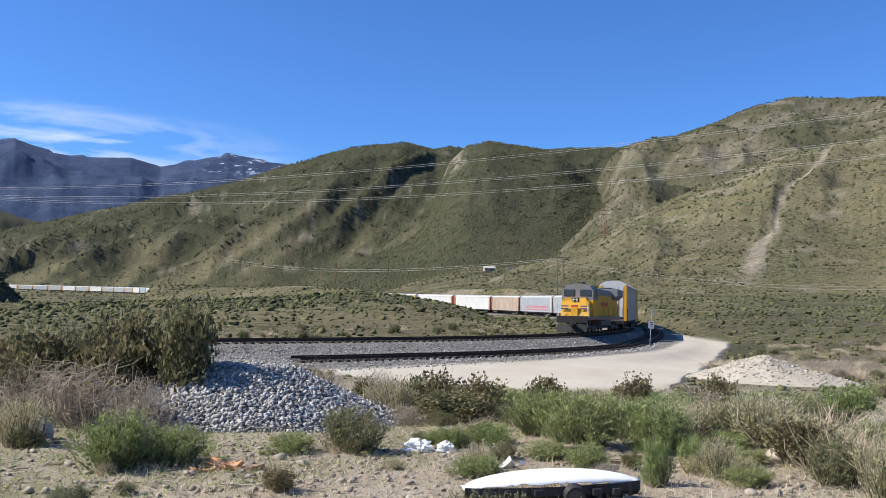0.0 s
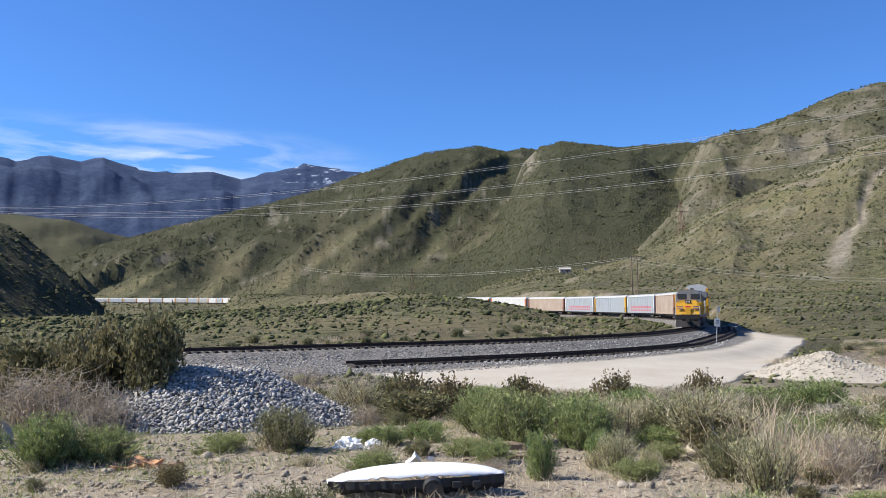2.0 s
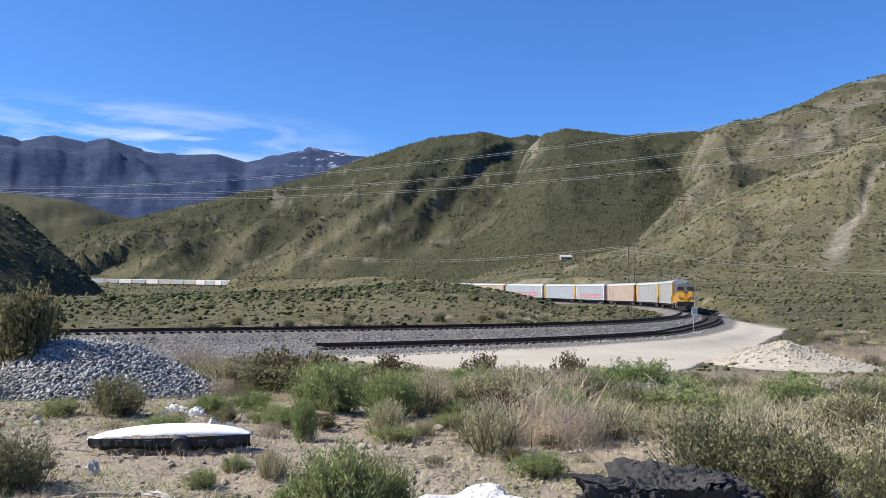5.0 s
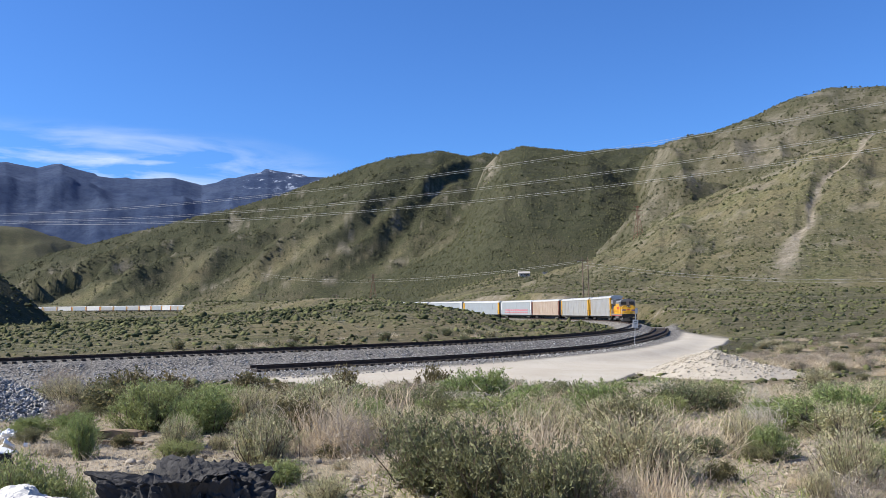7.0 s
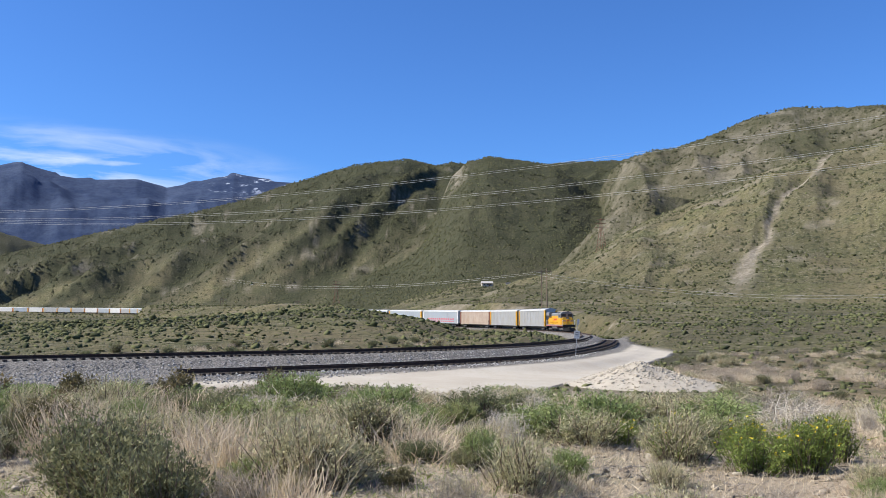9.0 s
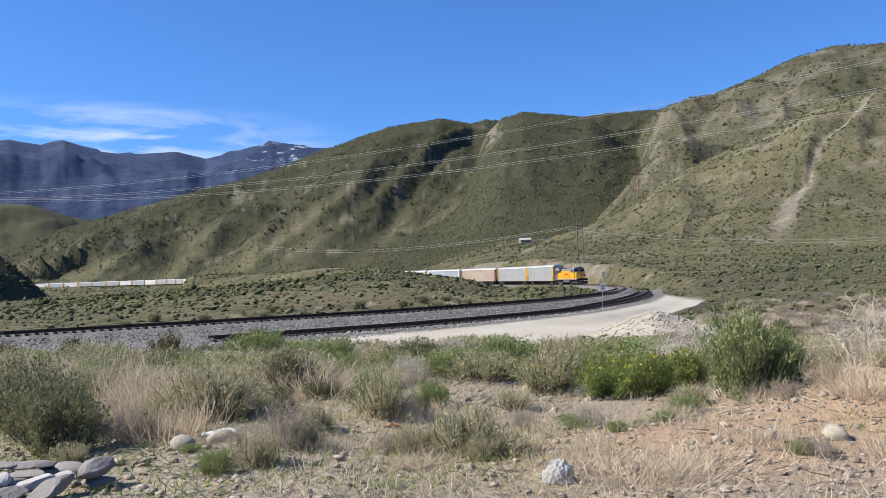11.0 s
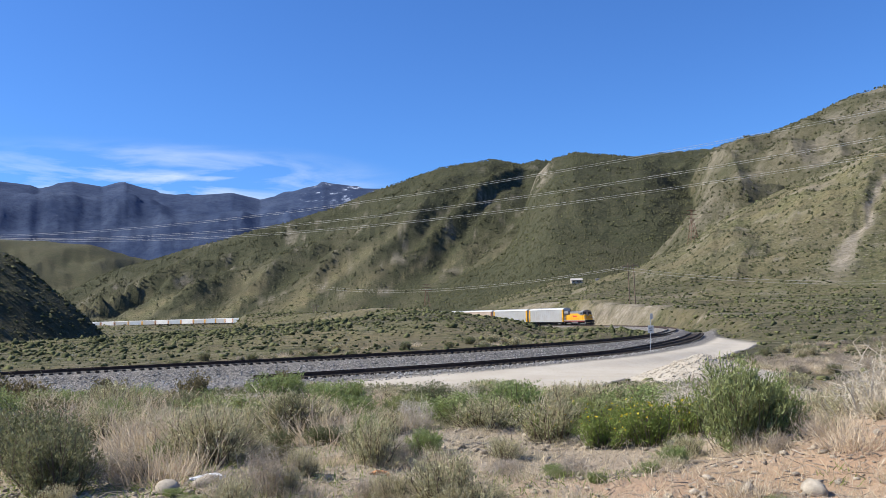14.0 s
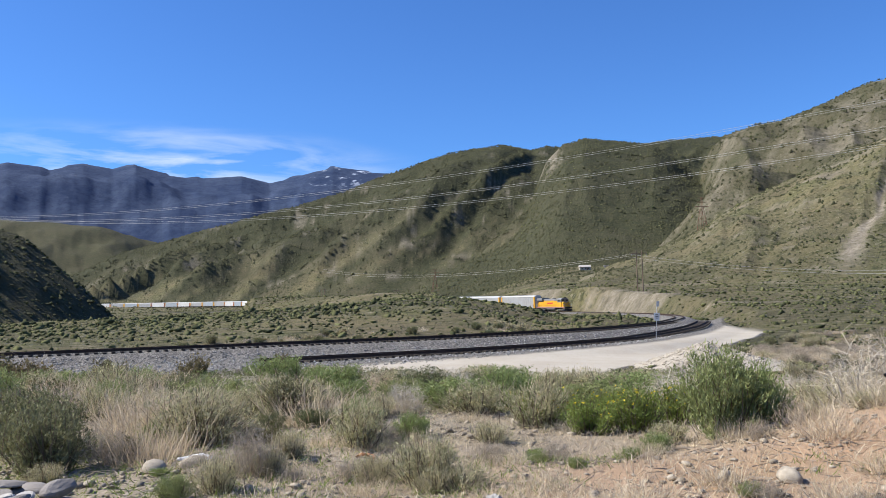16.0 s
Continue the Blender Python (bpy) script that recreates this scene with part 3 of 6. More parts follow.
def build_line(name, line, label, tie_from, tie_to):
    top = thing(name, label, "railway track", kind="structure")
    for off in (-0.755, 0.755):
        part("rail", rail_mesh("rail", offset_line(line, off)), None, top)
    tie = tie_mesh()
    d = np.gradient(line[:, :2], axis=0)
    s = tie_from
    while s < min(tie_to, len(line) - 1):
        p, t = line[int(s)], d[int(s)]
        f = s - int(s)
        ob = part("sleeper", tie, None, top)
        ob.matrix_basis = pose(p[0] + t[0] * f, p[1] + t[1] * f, p[2] - 0.285 + random.uniform(-0.012, 0.012), 0, 0, math.degrees(math.atan2(t[1], t[0])) + random.uniform(-1, 1))
        s += 0.56
    return top


build_line("main_track", TRACK[60:1500], "rusty mainline rails on dark timber sleepers in grey ballast", 85, 240)


def siding_line():
    run = np.arange(len(TRACK))
    ln = offset_line(TRACK, siding_gap(run))
    ln[:, 2] = TRACK[:, 2] - 0.80 + np.interp(run, [255, 300], [0, 0.35])
    return ln[222:322]


build_line("stub_siding", siding_line(), "dark rusty stub siding ending in the gravel beside the main track", 0, 110)

# ---- the train ----
MAT_YELLOW = worn("armour_yellow_paint", (0.66, 0.34, 0.016), (0.32, 0.18, 0.05), 0.5, 0, 0.7, 0.3)
MAT_GREYPAINT = worn("harbour_grey_paint", (0.21, 0.215, 0.22), (0.11, 0.10, 0.09), 0.6, 0, 0.8, 0.5)
MAT_BLACK = worn("sooty_black_steel", (0.013, 0.013, 0.014), (0.038, 0.031, 0.026), 0.8, 0.0, 1.0, 0.5)
MAT_TRUCK = worn("dusty_grey_castings", (0.13, 0.13, 0.135), (0.10, 0.075, 0.055), 0.8, 0.1, 1.4, 0.5)
MAT_WHITE = worn("white_paint", (0.56, 0.56, 0.54), (0.38, 0.34, 0.29), 0.6, 0, 0.5, 0.35)
MAT_RED = worn("red_paint", (0.55, 0.03, 0.035), (0.3, 0.06, 0.05), 0.5)
MAT_BLUE = worn("blue_paint", (0.03, 0.05, 0.22), (0.06, 0.06, 0.12), 0.5)
MAT_LOGO = worn("faded_red_lettering", (0.50, 0.10, 0.13), (0.55, 0.3, 0.3), 0.6, 0, 0.6, 0.5)
MAT_SILVER = worn("dusty_galvanised_panels", (0.40, 0.41, 0.41), (0.30, 0.26, 0.215), 0.5, 0.25, 0.35, 0.55)
MAT_ROOF = worn("pale_roof_sheet", (0.52, 0.52, 0.50), (0.36, 0.33, 0.29), 0.55, 0.1, 0.3, 0.45)
MAT_TAN = worn("rust_stained_tan_panels", (0.40, 0.33, 0.265), (0.28, 0.19, 0.135), 0.75, 0.05, 0.35, 0.7)
MAT_ORANGE = worn("orange_end_paint", (0.46, 0.12, 0.03), (0.28, 0.11, 0.06), 0.6)
MAT_BROWN = worn("brown_end_paint", (0.17, 0.055, 0.035), (0.12, 0.07, 0.05), 0.7)
MAT_PALEBLUE = worn("pale_bluish_panels", (0.36, 0.40, 0.43), (0.30, 0.28, 0.265), 0.5, 0.2, 0.35, 0.4)


def glass_material():
    g = Graph("dark_cab_glass", 0.06, 0.0, 0.6)
    return g.color(g.mix(g.noise(2.0), (0.02, 0.025, 0.03), (0.045, 0.05, 0.055))).m


MAT_GLASS = glass_material()


MAT_LAMP = worn("headlight_glass", (0.55, 0.50, 0.42), (0.3, 0.28, 0.24), 0.15, 0, 6, 0.3)


def wheel_bm(r=0.5):
    bm = bmesh.new()
    rod(bm, (0, -0.82, 0), (0, -0.68, 0), r, 16)
    rod(bm, (0, 0.68, 0), (0, 0.82, 0), r, 16)
    rod(bm, (0, -0.7, 0), (0, 0.7, 0), 0.09, 8)
    return bm


def truck(parent, x, axles, gap, mats, r=0.5):
    bm = bmesh.new()
    span = gap * (axles - 1)
    for side in (-1, 1):
        box(bm, 0, side * 1.02, r + 0.06, span + 0.9, 0.16, 0.24, 0.03)
        for k in range(axles):
            box(bm, (k - (axles - 1) / 2) * gap, side * 1.06, r, 0.34, 0.2, 0.36, 0.03)
        for k in range(axles - 1):
            box(bm, (k + 0.5 - (axles - 1) / 2) * gap, side * 1.04, r - 0.06, 0.5, 0.22, 0.34, 0.03)
    box(bm, 0, 0, r + 0.16, 0.5, 2.0, 0.26, 0.03)
    tr = part("truck_frame", bm, mats, parent)
    tr.location = (x, 0, 0)
    w = mesh_of("wheelset", wheel_bm(r), MAT_BLACK)
    for k in range(axles):
        ob = part("wheelset", w, None, tr)
        ob.location = ((k - (axles - 1) / 2) * gap, 0, r)
    return tr


def build_autorack(body, ends, bars, label, roof=MAT_ROOF):
    """A covered car carrier: ribbed side screens, arched roof, end doors, posts, sill, trucks. Its middle is at 0; rail height is 0."""
    car = thing("autorack_car", label, "railway car", "cars of the freight train")
    h0, h1, half, L = 1.15, 5.15, 1.52, 26.4
    bm = bmesh.new()
    box(bm, 0, 0, 0.93, L, 2.7, 0.42, 0.04)
    box(bm, 0, 0, 0.62, 13.5, 1.5, 0.5, 0.05)
    for e in (-1, 1):
        box(bm, e * (L / 2 + 0.35), 0, 0.86, 0.8, 0.4, 0.34, 0.04)
    part("underframe", bm, MAT_BLACK, car)
    bm = bmesh.new()
    box(bm, 0, 0, (h0 + h1) / 2 - 0.0, L - 0.5, 2 * half - 0.10, h1 - h0)
    n = 15
    for side in (-1, 1):
        for k in range(n):
            x = -L / 2 + 1.35 + (k + 0.5) * (L - 2.7) / n
            w = (L - 2.7) / n
            box(bm, x, side * (half - 0.045), (h0 + h1) / 2, w - 0.16, 0.07, h1 - h0 - 0.18, 0.015)
            for j in range(1, 6):
                box(bm, x, side * (half - 0.012), h0 + j * (h1 - h0) / 6, w - 0.2, 0.02, 0.05)
    part("body_shell", bm, body, car)
    for side in (-1, 1):
        bm = bmesh.new()
        box(bm, 0, side * half, h0 + 0.02, L, 0.10, 0.24, 0.02)
        box(bm, 0, side * half, h1 - 0.02, L, 0.10, 0.16, 0.02)
        part("side_rail", bm, body, car)
    bm = bmesh.new()
    arc = [(half * math.cos(a), h1 + 0.62 * math.sin(a)) for a in np.linspace(0, math.pi, 11)]
    prism(bm, [(y * 1.01, z) for y, z in arc], -L / 2 + 0.12, L / 2 - 0.12)
    for k in range(20):
        x = -L / 2 + 0.7 + k * (L - 1.4) / 19
        prism(bm, [(y * 1.018, z + 0.03) for y, z in arc], x - 0.04, x + 0.04)
    part("roof", bm, roof, car)
    for e in (-1, 1):
        bm = bmesh.new()
        box(bm, e * (L / 2 - 0.10), 0, (h0 + h1) / 2, 0.08, 2 * half - 0.30, h1 - h0, 0.01)
        for k in range(-2, 3):
            part("door_rib", box(bmesh.new(), e * (L / 2 - 0.04), k * 0.55, (h0 + h1) / 2, 0.06, 0.12, h1 - h0 - 0.2, 0.01), MAT_WHITE, car)
        prism(bm, [(y * 0.96, z) for y, z in arc], e * (L / 2 - 0.13), e * (L / 2 - 0.05))
        part("end_door", bm, MAT_WHITE, car)
        for side in (-1, 1):
            bm = bmesh.new()
            box(bm, e * (L / 2 - 0.42), side * (half + 0.005), (h0 + h1) / 2, 0.85, 0.12, h1 - h0 + 0.1, 0.02)
            box(bm, e * (L / 2 - 0.07), side * (half - 0.12), (h0 + h1) / 2, 0.16, 0.3, h1 - h0 + 0.1, 0.02)
            part("corner_post", bm, ends, car)
            bm = bmesh.new()
            for j in range(5):
                rod(bm, (e * (L / 2 - 0.9), side * (half + 0.10), 1.0 + 0.35 * j), (e * (L / 2 - 0.45), side * (half + 0.10), 1.0 + 0.35 * j), 0.018, 6)
            for xx in (0.9, 0.45):
                rod(bm, (e * (L / 2 - xx), side * (half + 0.09), 0.7), (e * (L / 2 - xx), side * (half + 0.09), 2.5), 0.018, 6)
            part("ladder", bm, MAT_BLACK, car)
    if bars is not None:
        for side in (-1, 1):
            for row, (z, hh) in enumerate(((2.55, 0.55), (1.75, 0.38))):
                for k in range(12 if row == 0 else 14):
                    x = -9.6 + k * (1.65 if row == 0 else 1.42)
                    bm = box(bmesh.new(), x, side * (half + 0.012), z, 1.05 if row == 0 else 0.9, 0.03, hh)
                    part("lettering_bar", bm, bars, car, "faded red lettering as a plain bar")
    for x in (-9.6, 9.6):
        truck(car, x, 2, 1.75, MAT_TRUCK, 0.42)
    return car


def build_locomotive():
    """A six-axle road locomotive; its nose looks along +x, its middle is at 0, rail height is 0."""
    lo = thing("diesel_locomotive", "yellow and grey six-axle diesel locomotive pushing at the train's tail", "locomotive")
    bm = bmesh.new()
    box(bm, 0, 0, 1.42, 21.6, 2.95, 0.34, 0.03)
    part("frame_deck", bm, MAT_GREYPAINT, lo)
    for side in (-1, 1):
        bm = bmesh.new()
        box(bm, 0, side * 1.50, 1.30, 21.2, 0.03, 0.08, 0.01)
        part("frame_stripe", bm, MAT_RED if side > 0 else MAT_RED, lo, "thin red sill stripe")
    bm = bmesh.new()
    prism(bm, [(-1.35, 1.2), (-1.35, 0.75), (-1.0, 0.42), (1.0, 0.42), (1.35, 0.75), (1.35, 1.2)], -3.0, 3.2)
    part("fuel_tank", bm, MAT_TRUCK, lo)
    # cab with a sloping roof
    bm = bmesh.new()
    prism(bm, [(-1.5, 1.6), (-1.5, 3.15), (1.5, 3.15), (1.5, 1.6)], 5.6, 8.35)
    part("cab_lower", bm, MAT_YELLOW, lo)
    bm = bmesh.new()
    prism(bm, [(-1.5, 3.15), (-1.5, 4.05), (-1.15, 4.5), (-0.5, 4.68), (0.5, 4.68), (1.15, 4.5), (1.5, 4.05), (1.5, 3.15)], 5.6, 8.35)
    part("cab_roof", bm, MAT_GREYPAINT, lo)
    for y in (-0.78, 0.78):
        bm = bmesh.new()
        box(bm, 8.37, y, 3.82, 0.05, 1.05, 0.62, 0.04)
        part("windshield", bm, MAT_GLASS, lo, "dark cab windshield pane")
    for side in (-1, 1):
        for x in (6.3, 7.5):
            bm = bmesh.new()
            box(bm, x, side * 1.51, 3.75, 0.85, 0.04, 0.62, 0.04)
            part("side_window", bm, MAT_GLASS, lo)
    # nose
    bm = bmesh.new()
    prism(bm, [(-1.32, 1.6), (-1.32, 2.95), (-0.95, 3.35), (0.95, 3.35), (1.32, 2.95), (1.32, 1.6)], 8.3, 9.75)
    for v in bm.verts:
        if v.co.x > 9 and v.co.z > 2.5:
            v.co.x -= 0.38
    part("nose", bm, MAT_YELLOW, lo)
    bm = bmesh.new()
    box(bm, 9.78, 0, 2.02, 0.05, 0.62, 0.9, 0.02)
    part("nose_door", bm, MAT_YELLOW, lo)
    for s in (-1, 1):
        for z in (2.55, 2.30):
            part("nose_wing", box(bmesh.new(), 9.73, s * 0.92, z, 0.06, 0.72, 0.11, 0.01), MAT_BLUE, lo, "blue wing bar on the nose")
    bm = bmesh.new()
    box(bm, 9.74, 0, 2.44, 0.07, 0.62, 0.42, 0.03)
    part("nose_badge", bm, MAT_RED, lo, "red shield shape on the nose")
    for y in (-0.16, 0.16):
        bm = bmesh.new()
        rod(bm, (9.35, y, 3.15), (9.52, y, 3.15), 0.12, 12)
        part("headlight", bm, MAT_LAMP, lo)
    for y in (-0.85, 0.85):
        bm = bmesh.new()
        rod(bm, (10.55, y, 1.75), (10.66, y, 1.75), 0.10, 12)
        part("ditch_light", bm, MAT_LAMP, lo)
    bm = bmesh.new()
    box(bm, 9.36, 0, 3.16, 0.12, 0.7, 0.36, 0.03)
    part("headlight_housing", bm, MAT_BLACK, lo)
    # pilot, plow, steps, coupler
    bm = bmesh.new()
    box(bm, 10.75, 0, 1.32, 0.18, 2.9, 0.62, 0.03)
    part("pilot_sheet", bm, MAT_BLACK, lo)
    bm = bmesh.new()
    for s in (-1, 1):
        box(bm, 10.9, s * 0.68, 0.52, 0.08, 1.45, 0.72, 0.02, None)
    for v in bm.verts:
        if v.co.z < 0.5:
            v.co.x += 0.28
        v.co.x -= abs(v.co.y) * 0.16
    part("snow_plow", bm, MAT_BLACK, lo)
    bm = bmesh.new()
    box(bm, 11.1, 0, 0.92, 0.75, 0.3, 0.34, 0.04)
    box(bm, 11.4, 0.12, 0.92, 0.3, 0.36, 0.4, 0.05)
    part("coupler", bm, MAT_BLACK, lo)
    for s in (-1, 1):
        for e in (-1, 1):
            bm = bmesh.new()
            for j in range(4):
                box(bm, e * 10.35, s * 1.36, 0.5 + 0.3 * j, 0.7, 0.34, 0.04)
            part("steps", bm, MAT_BLACK, lo)
            bm = bmesh.new()
            rod(bm, (e * 10.7, s * 1.42, 0.6), (e * 10.7, s * 1.42, 2.6), 0.03, 6)
            rod(bm, (e * 10.05, s * 1.42, 1.6), (e * 10.05, s * 1.42, 2.6), 0.03, 6)
            rod(bm, (e * 10.05, s * 1.42, 2.6), (e * 10.7, s * 1.42, 2.6), 0.03, 6)
            part("grab_rail", bm, MAT_WHITE, lo)
        bm = bmesh.new()
        for k in range(11):
            rod(bm, (-9.8 + k * 1.52, s * 1.45, 1.6), (-9.8 + k * 1.52, s * 1.45, 2.6), 0.022, 6)
        rod(bm, (-9.8, s * 1.45, 2.6), (5.4, s * 1.45, 2.6), 0.022, 6)
        part("handrail", bm, MAT_YELLOW, lo)
    # hood, radiator wings, fans, exhaust
    bm = bmesh.new()
    prism(bm, [(-0.92, 1.6), (-0.92, 3.75), (0.92, 3.75), (0.92, 1.6)], -9.6, 5.6)
    part("long_hood", bm, MAT_YELLOW, lo)
    bm = bmesh.new()
    prism(bm, [(-0.92, 3.75), (-0.92, 4.2), (-0.7, 4.42), (0.7, 4.42), (0.92, 4.2), (0.92, 3.75)], -6.0, 5.6)
    part("hood_roof", bm, MAT_GREYPAINT, lo)
    for side in (-1, 1):
        for k in range(8):
            bm = bmesh.new()
            box(bm, -4.6 + k * 1.22, side * 0.935, 2.7, 1.08, 0.03, 1.9, 0.01)
            part("hood_door", bm, MAT_YELLOW, lo)
        bm = bmesh.new()
        box(bm, -1.0, side * 0.955, 2.85, 4.2, 0.02, 0.42)
        part("lettering_bar", bm, MAT_RED, lo, "red lettering as a plain bar")
    bm = bmesh.new()
    prism(bm, [(-1.0, 3.4), (-1.52, 3.85), (-1.52, 4.55), (-1.3, 4.66), (1.3, 4.66), (1.52, 4.55), (1.52, 3.85), (1.0, 3.4)], -10.0, -6.0)
    part("radiator", bm, MAT_GREYPAINT, lo, "grey overhanging radiator wings")
    for x in (-7.1, -8.9):
        bm = bmesh.new()
        rod(bm, (x, 0, 4.64), (x, 0, 4.76), 0.72, 20)
        part("radiator_fan", bm, MAT_BLACK, lo)
    bm = bmesh.new()
    box(bm, 0.6, 0, 4.5, 1.5, 0.7, 0.26, 0.04)
    part("exhaust_stack", bm, MAT_BLACK, lo)
    bm = bmesh.new()
    box(bm, 3.9, 0, 4.0, 3.0, 2.1, 0.75, 0.06)
    part("blower_box", bm, MAT_GREYPAINT, lo)
    bm = bmesh.new()
    rod(bm, (7.2, 0.5, 4.72), (7.75, 0.5, 4.72), 0.07, 8, 0.13)
    rod(bm, (7.2, 0.3, 4.76), (7.6, 0.3, 4.76), 0.06, 8, 0.11)
    part("horn", bm, MAT_BLACK, lo)
    bm = bmesh.new()
    box(bm, -10.2, 0, 2.3, 0.5, 1.9, 1.4, 0.05)
    part("rear_box", bm, MAT_YELLOW, lo)
    for x in (-6.9, 6.9):
        truck(lo, x, 3, 1.95, MAT_TRUCK, 0.53)
    return lo


LOCO = build_locomotive()


def consist():
    """The cars from the locomotive on, of a few kinds."""
    kinds = {
        "silver": build_autorack(MAT_SILVER, MAT_YELLOW, None, "dusty silver covered autorack car with yellow ends"),
        "tan": build_autorack(MAT_TAN, MAT_BROWN, None, "rust-stained tan covered autorack car with brown ends"),
        "red": build_autorack(MAT_PALEBLUE, MAT_WHITE, MAT_LOGO, "pale covered autorack car with faded red lettering bars"),
        "blue": build_autorack(MAT_PALEBLUE, MAT_YELLOW, None, "pale bluish covered autorack car with yellow ends"),
        "orange": build_autorack(MAT_WHITE, MAT_ORANGE, None, "white covered autorack car with orange ends"),
    }
    order = ["silver", "silver", "tan", "red", "blue", "red", "tan", "orange", "orange", "silver"]
    order += ["orange", "silver", "blue", "silver", "orange", "blue"] * 5
    out, used = [], set()
    for k in order:
        out.append(kinds[k] if k not in used else copy_thing(kinds[k], Matrix()))
        used.add(k)
    return out


CARS = consist()
NOSE_AT = [(0, 254.5), (6.5, 345.5), (16, 478)]     # seconds, run of the nose along the line


def nose_run(t):
    return float(np.interp(t, [a for a, _ in NOSE_AT], [b for _, b in NOSE_AT]))


def on_rails(s, spread, turn):
    """The pose of a vehicle whose middle is at s, standing on trucks spread metres apart."""
    a, b = on_track(s - spread / 2), on_track(s + spread / 2)
    mid, d = (a + b) / 2, b - a
    yaw = math.atan2(d.y, d.x) + (math.pi if turn else 0)
    tilt = math.atan2(d.z, math.hypot(d.x, d.y)) * (1 if turn else -1)
    return Matrix.Translation(mid) @ Euler((0, tilt, yaw)).to_matrix().to_4x4()


def motions():
    times = [0.5 * k for k in range(33)]
    walk(LOCO, [(t, on_rails(nose_run(t) + 11.2, 13.8, True)) for t in times])
    for k, car in enumerate(CARS):
        walk(car, [(t, on_rails(nose_run(t) + 22.4 + 13.8 + 27.9 * k, 19.2, False)) for t in times])

# ---- plants ----
MAT_SAGE = leafy("bright_green_leaves", (0.140, 0.195, 0.062), (0.320, 0.370, 0.150), (0.34, 0.30, 0.15))
MAT_DARK = leafy("dark_green_leaves", (0.085, 0.105, 0.045), (0.245, 0.250, 0.130), (0.30, 0.25, 0.14))
MAT_OLIVE = leafy("grey_olive_leaves", (0.250, 0.248, 0.125), (0.540, 0.505, 0.300), (0.50, 0.41, 0.27))
MAT_LEAFY = leafy("brown_olive_leaves", (0.085, 0.090, 0.040), (0.245, 0.215, 0.110), (0.22, 0.13, 0.075))
MAT_DRY = leafy("dry_straw_blades", (0.46, 0.375, 0.26), (0.70, 0.60, 0.44), (0.52, 0.38, 0.26))
MAT_DEAD = leafy("dead_grey_twigs", (0.26, 0.215, 0.165), (0.46, 0.40, 0.32), (0.26, 0.20, 0.14))
MAT_PALE = leafy("bleached_twigs", (0.48, 0.42, 0.33), (0.66, 0.60, 0.50), (0.42, 0.35, 0.25))
MAT_YELLOWGREEN = leafy("yellow_green_leaves", (0.145, 0.215, 0.045), (0.240, 0.290, 0.075), (0.24, 0.22, 0.08))
MAT_FLOWER = leafy("yellow_flowers", (0.62, 0.47, 0.03), (0.72, 0.56, 0.06), (0.5, 0.4, 0.05))
MAT_STEM = leafy("woody_stems", (0.11, 0.085, 0.06), (0.19, 0.15, 0.11), (0.09, 0.06, 0.045))


def blades(rg, base, tip, width, steps=2, sag=0.1):
    """Thin flat blades or twigs from base to tip points; returns vertices and faces."""
    n = len(base)
    d = tip - base
    side = np.cross(d, rg.normal(size=(n, 3)))
    side /= np.linalg.norm(side, axis=1)[:, None] + 1e-9
    out = []
    bow = rg.normal(size=(n, 3)) * sag * np.linalg.norm(d, axis=1)[:, None]
    for k in range(steps + 1):
        f = k / steps
        c = base + d * f + bow * (4 * f * (1 - f))
        w = (width * (1 - 0.85 * f))[:, None] if isinstance(width, np.ndarray) else width * (1 - 0.85 * f)
        out += [c - side * w / 2, c + side * w / 2]
    v = np.stack(out, 1).reshape(-1, 3)
    k = 2 * (steps + 1)
    f = np.concatenate([np.stack([np.arange(n) * k + 2 * s + o for o in (0, 1, 3, 2)], 1) for s in range(steps)])
    return v, f


def leaves(rg, at, up, size, slim=0.35):
    """Small pointed leaves at the points, leaning along up."""
    n = len(at)
    d = up + rg.normal(size=(n, 3)) * 0.6
    d /= np.linalg.norm(d, axis=1)[:, None]
    s = np.cross(d, rg.normal(size=(n, 3)))
    s /= np.linalg.norm(s, axis=1)[:, None] + 1e-9
    L = (size * rg.uniform(0.6, 1.4, n))[:, None]
    v = np.stack((at - s * L * slim * 0.5, at + s * L * slim * 0.5, at + d * L), 1).reshape(-1, 3)
    return v, np.arange(3 * n).reshape(-1, 3)


def plant_mesh(name, bits, mat):
    v, f, o = [], [], 0
    for a, b in bits:
        v.append(a)
        f.append(b + o)
        o += len(a)
    return numbers_mesh(name, np.concatenate(v).tolist(), [q for b in f for q in b.tolist()], mat)


def dome(rg, n, lift=0.15):
    """Points on an uneven dome of radius 0.5 and height 1."""
    a, u = rg.uniform(0, 2 * math.pi, n), rg.uniform(0.0, 1.0, n)
    lump = 0.72 + 0.28 * np.sin(3 * a + rg.uniform(0, 6)) * np.cos(2 * a + rg.uniform(0, 6)) + rg.normal(size=n) * 0.10
    rr = np.sqrt(u) * 0.5 * lump
    h = np.sqrt(np.clip(1 - (rr / 0.52) ** 2, 0.03, 1)) * rg.uniform(0.72, 1.05, n)
    return np.stack((rr * np.cos(a), rr * np.sin(a), np.maximum(h, lift)), 1)


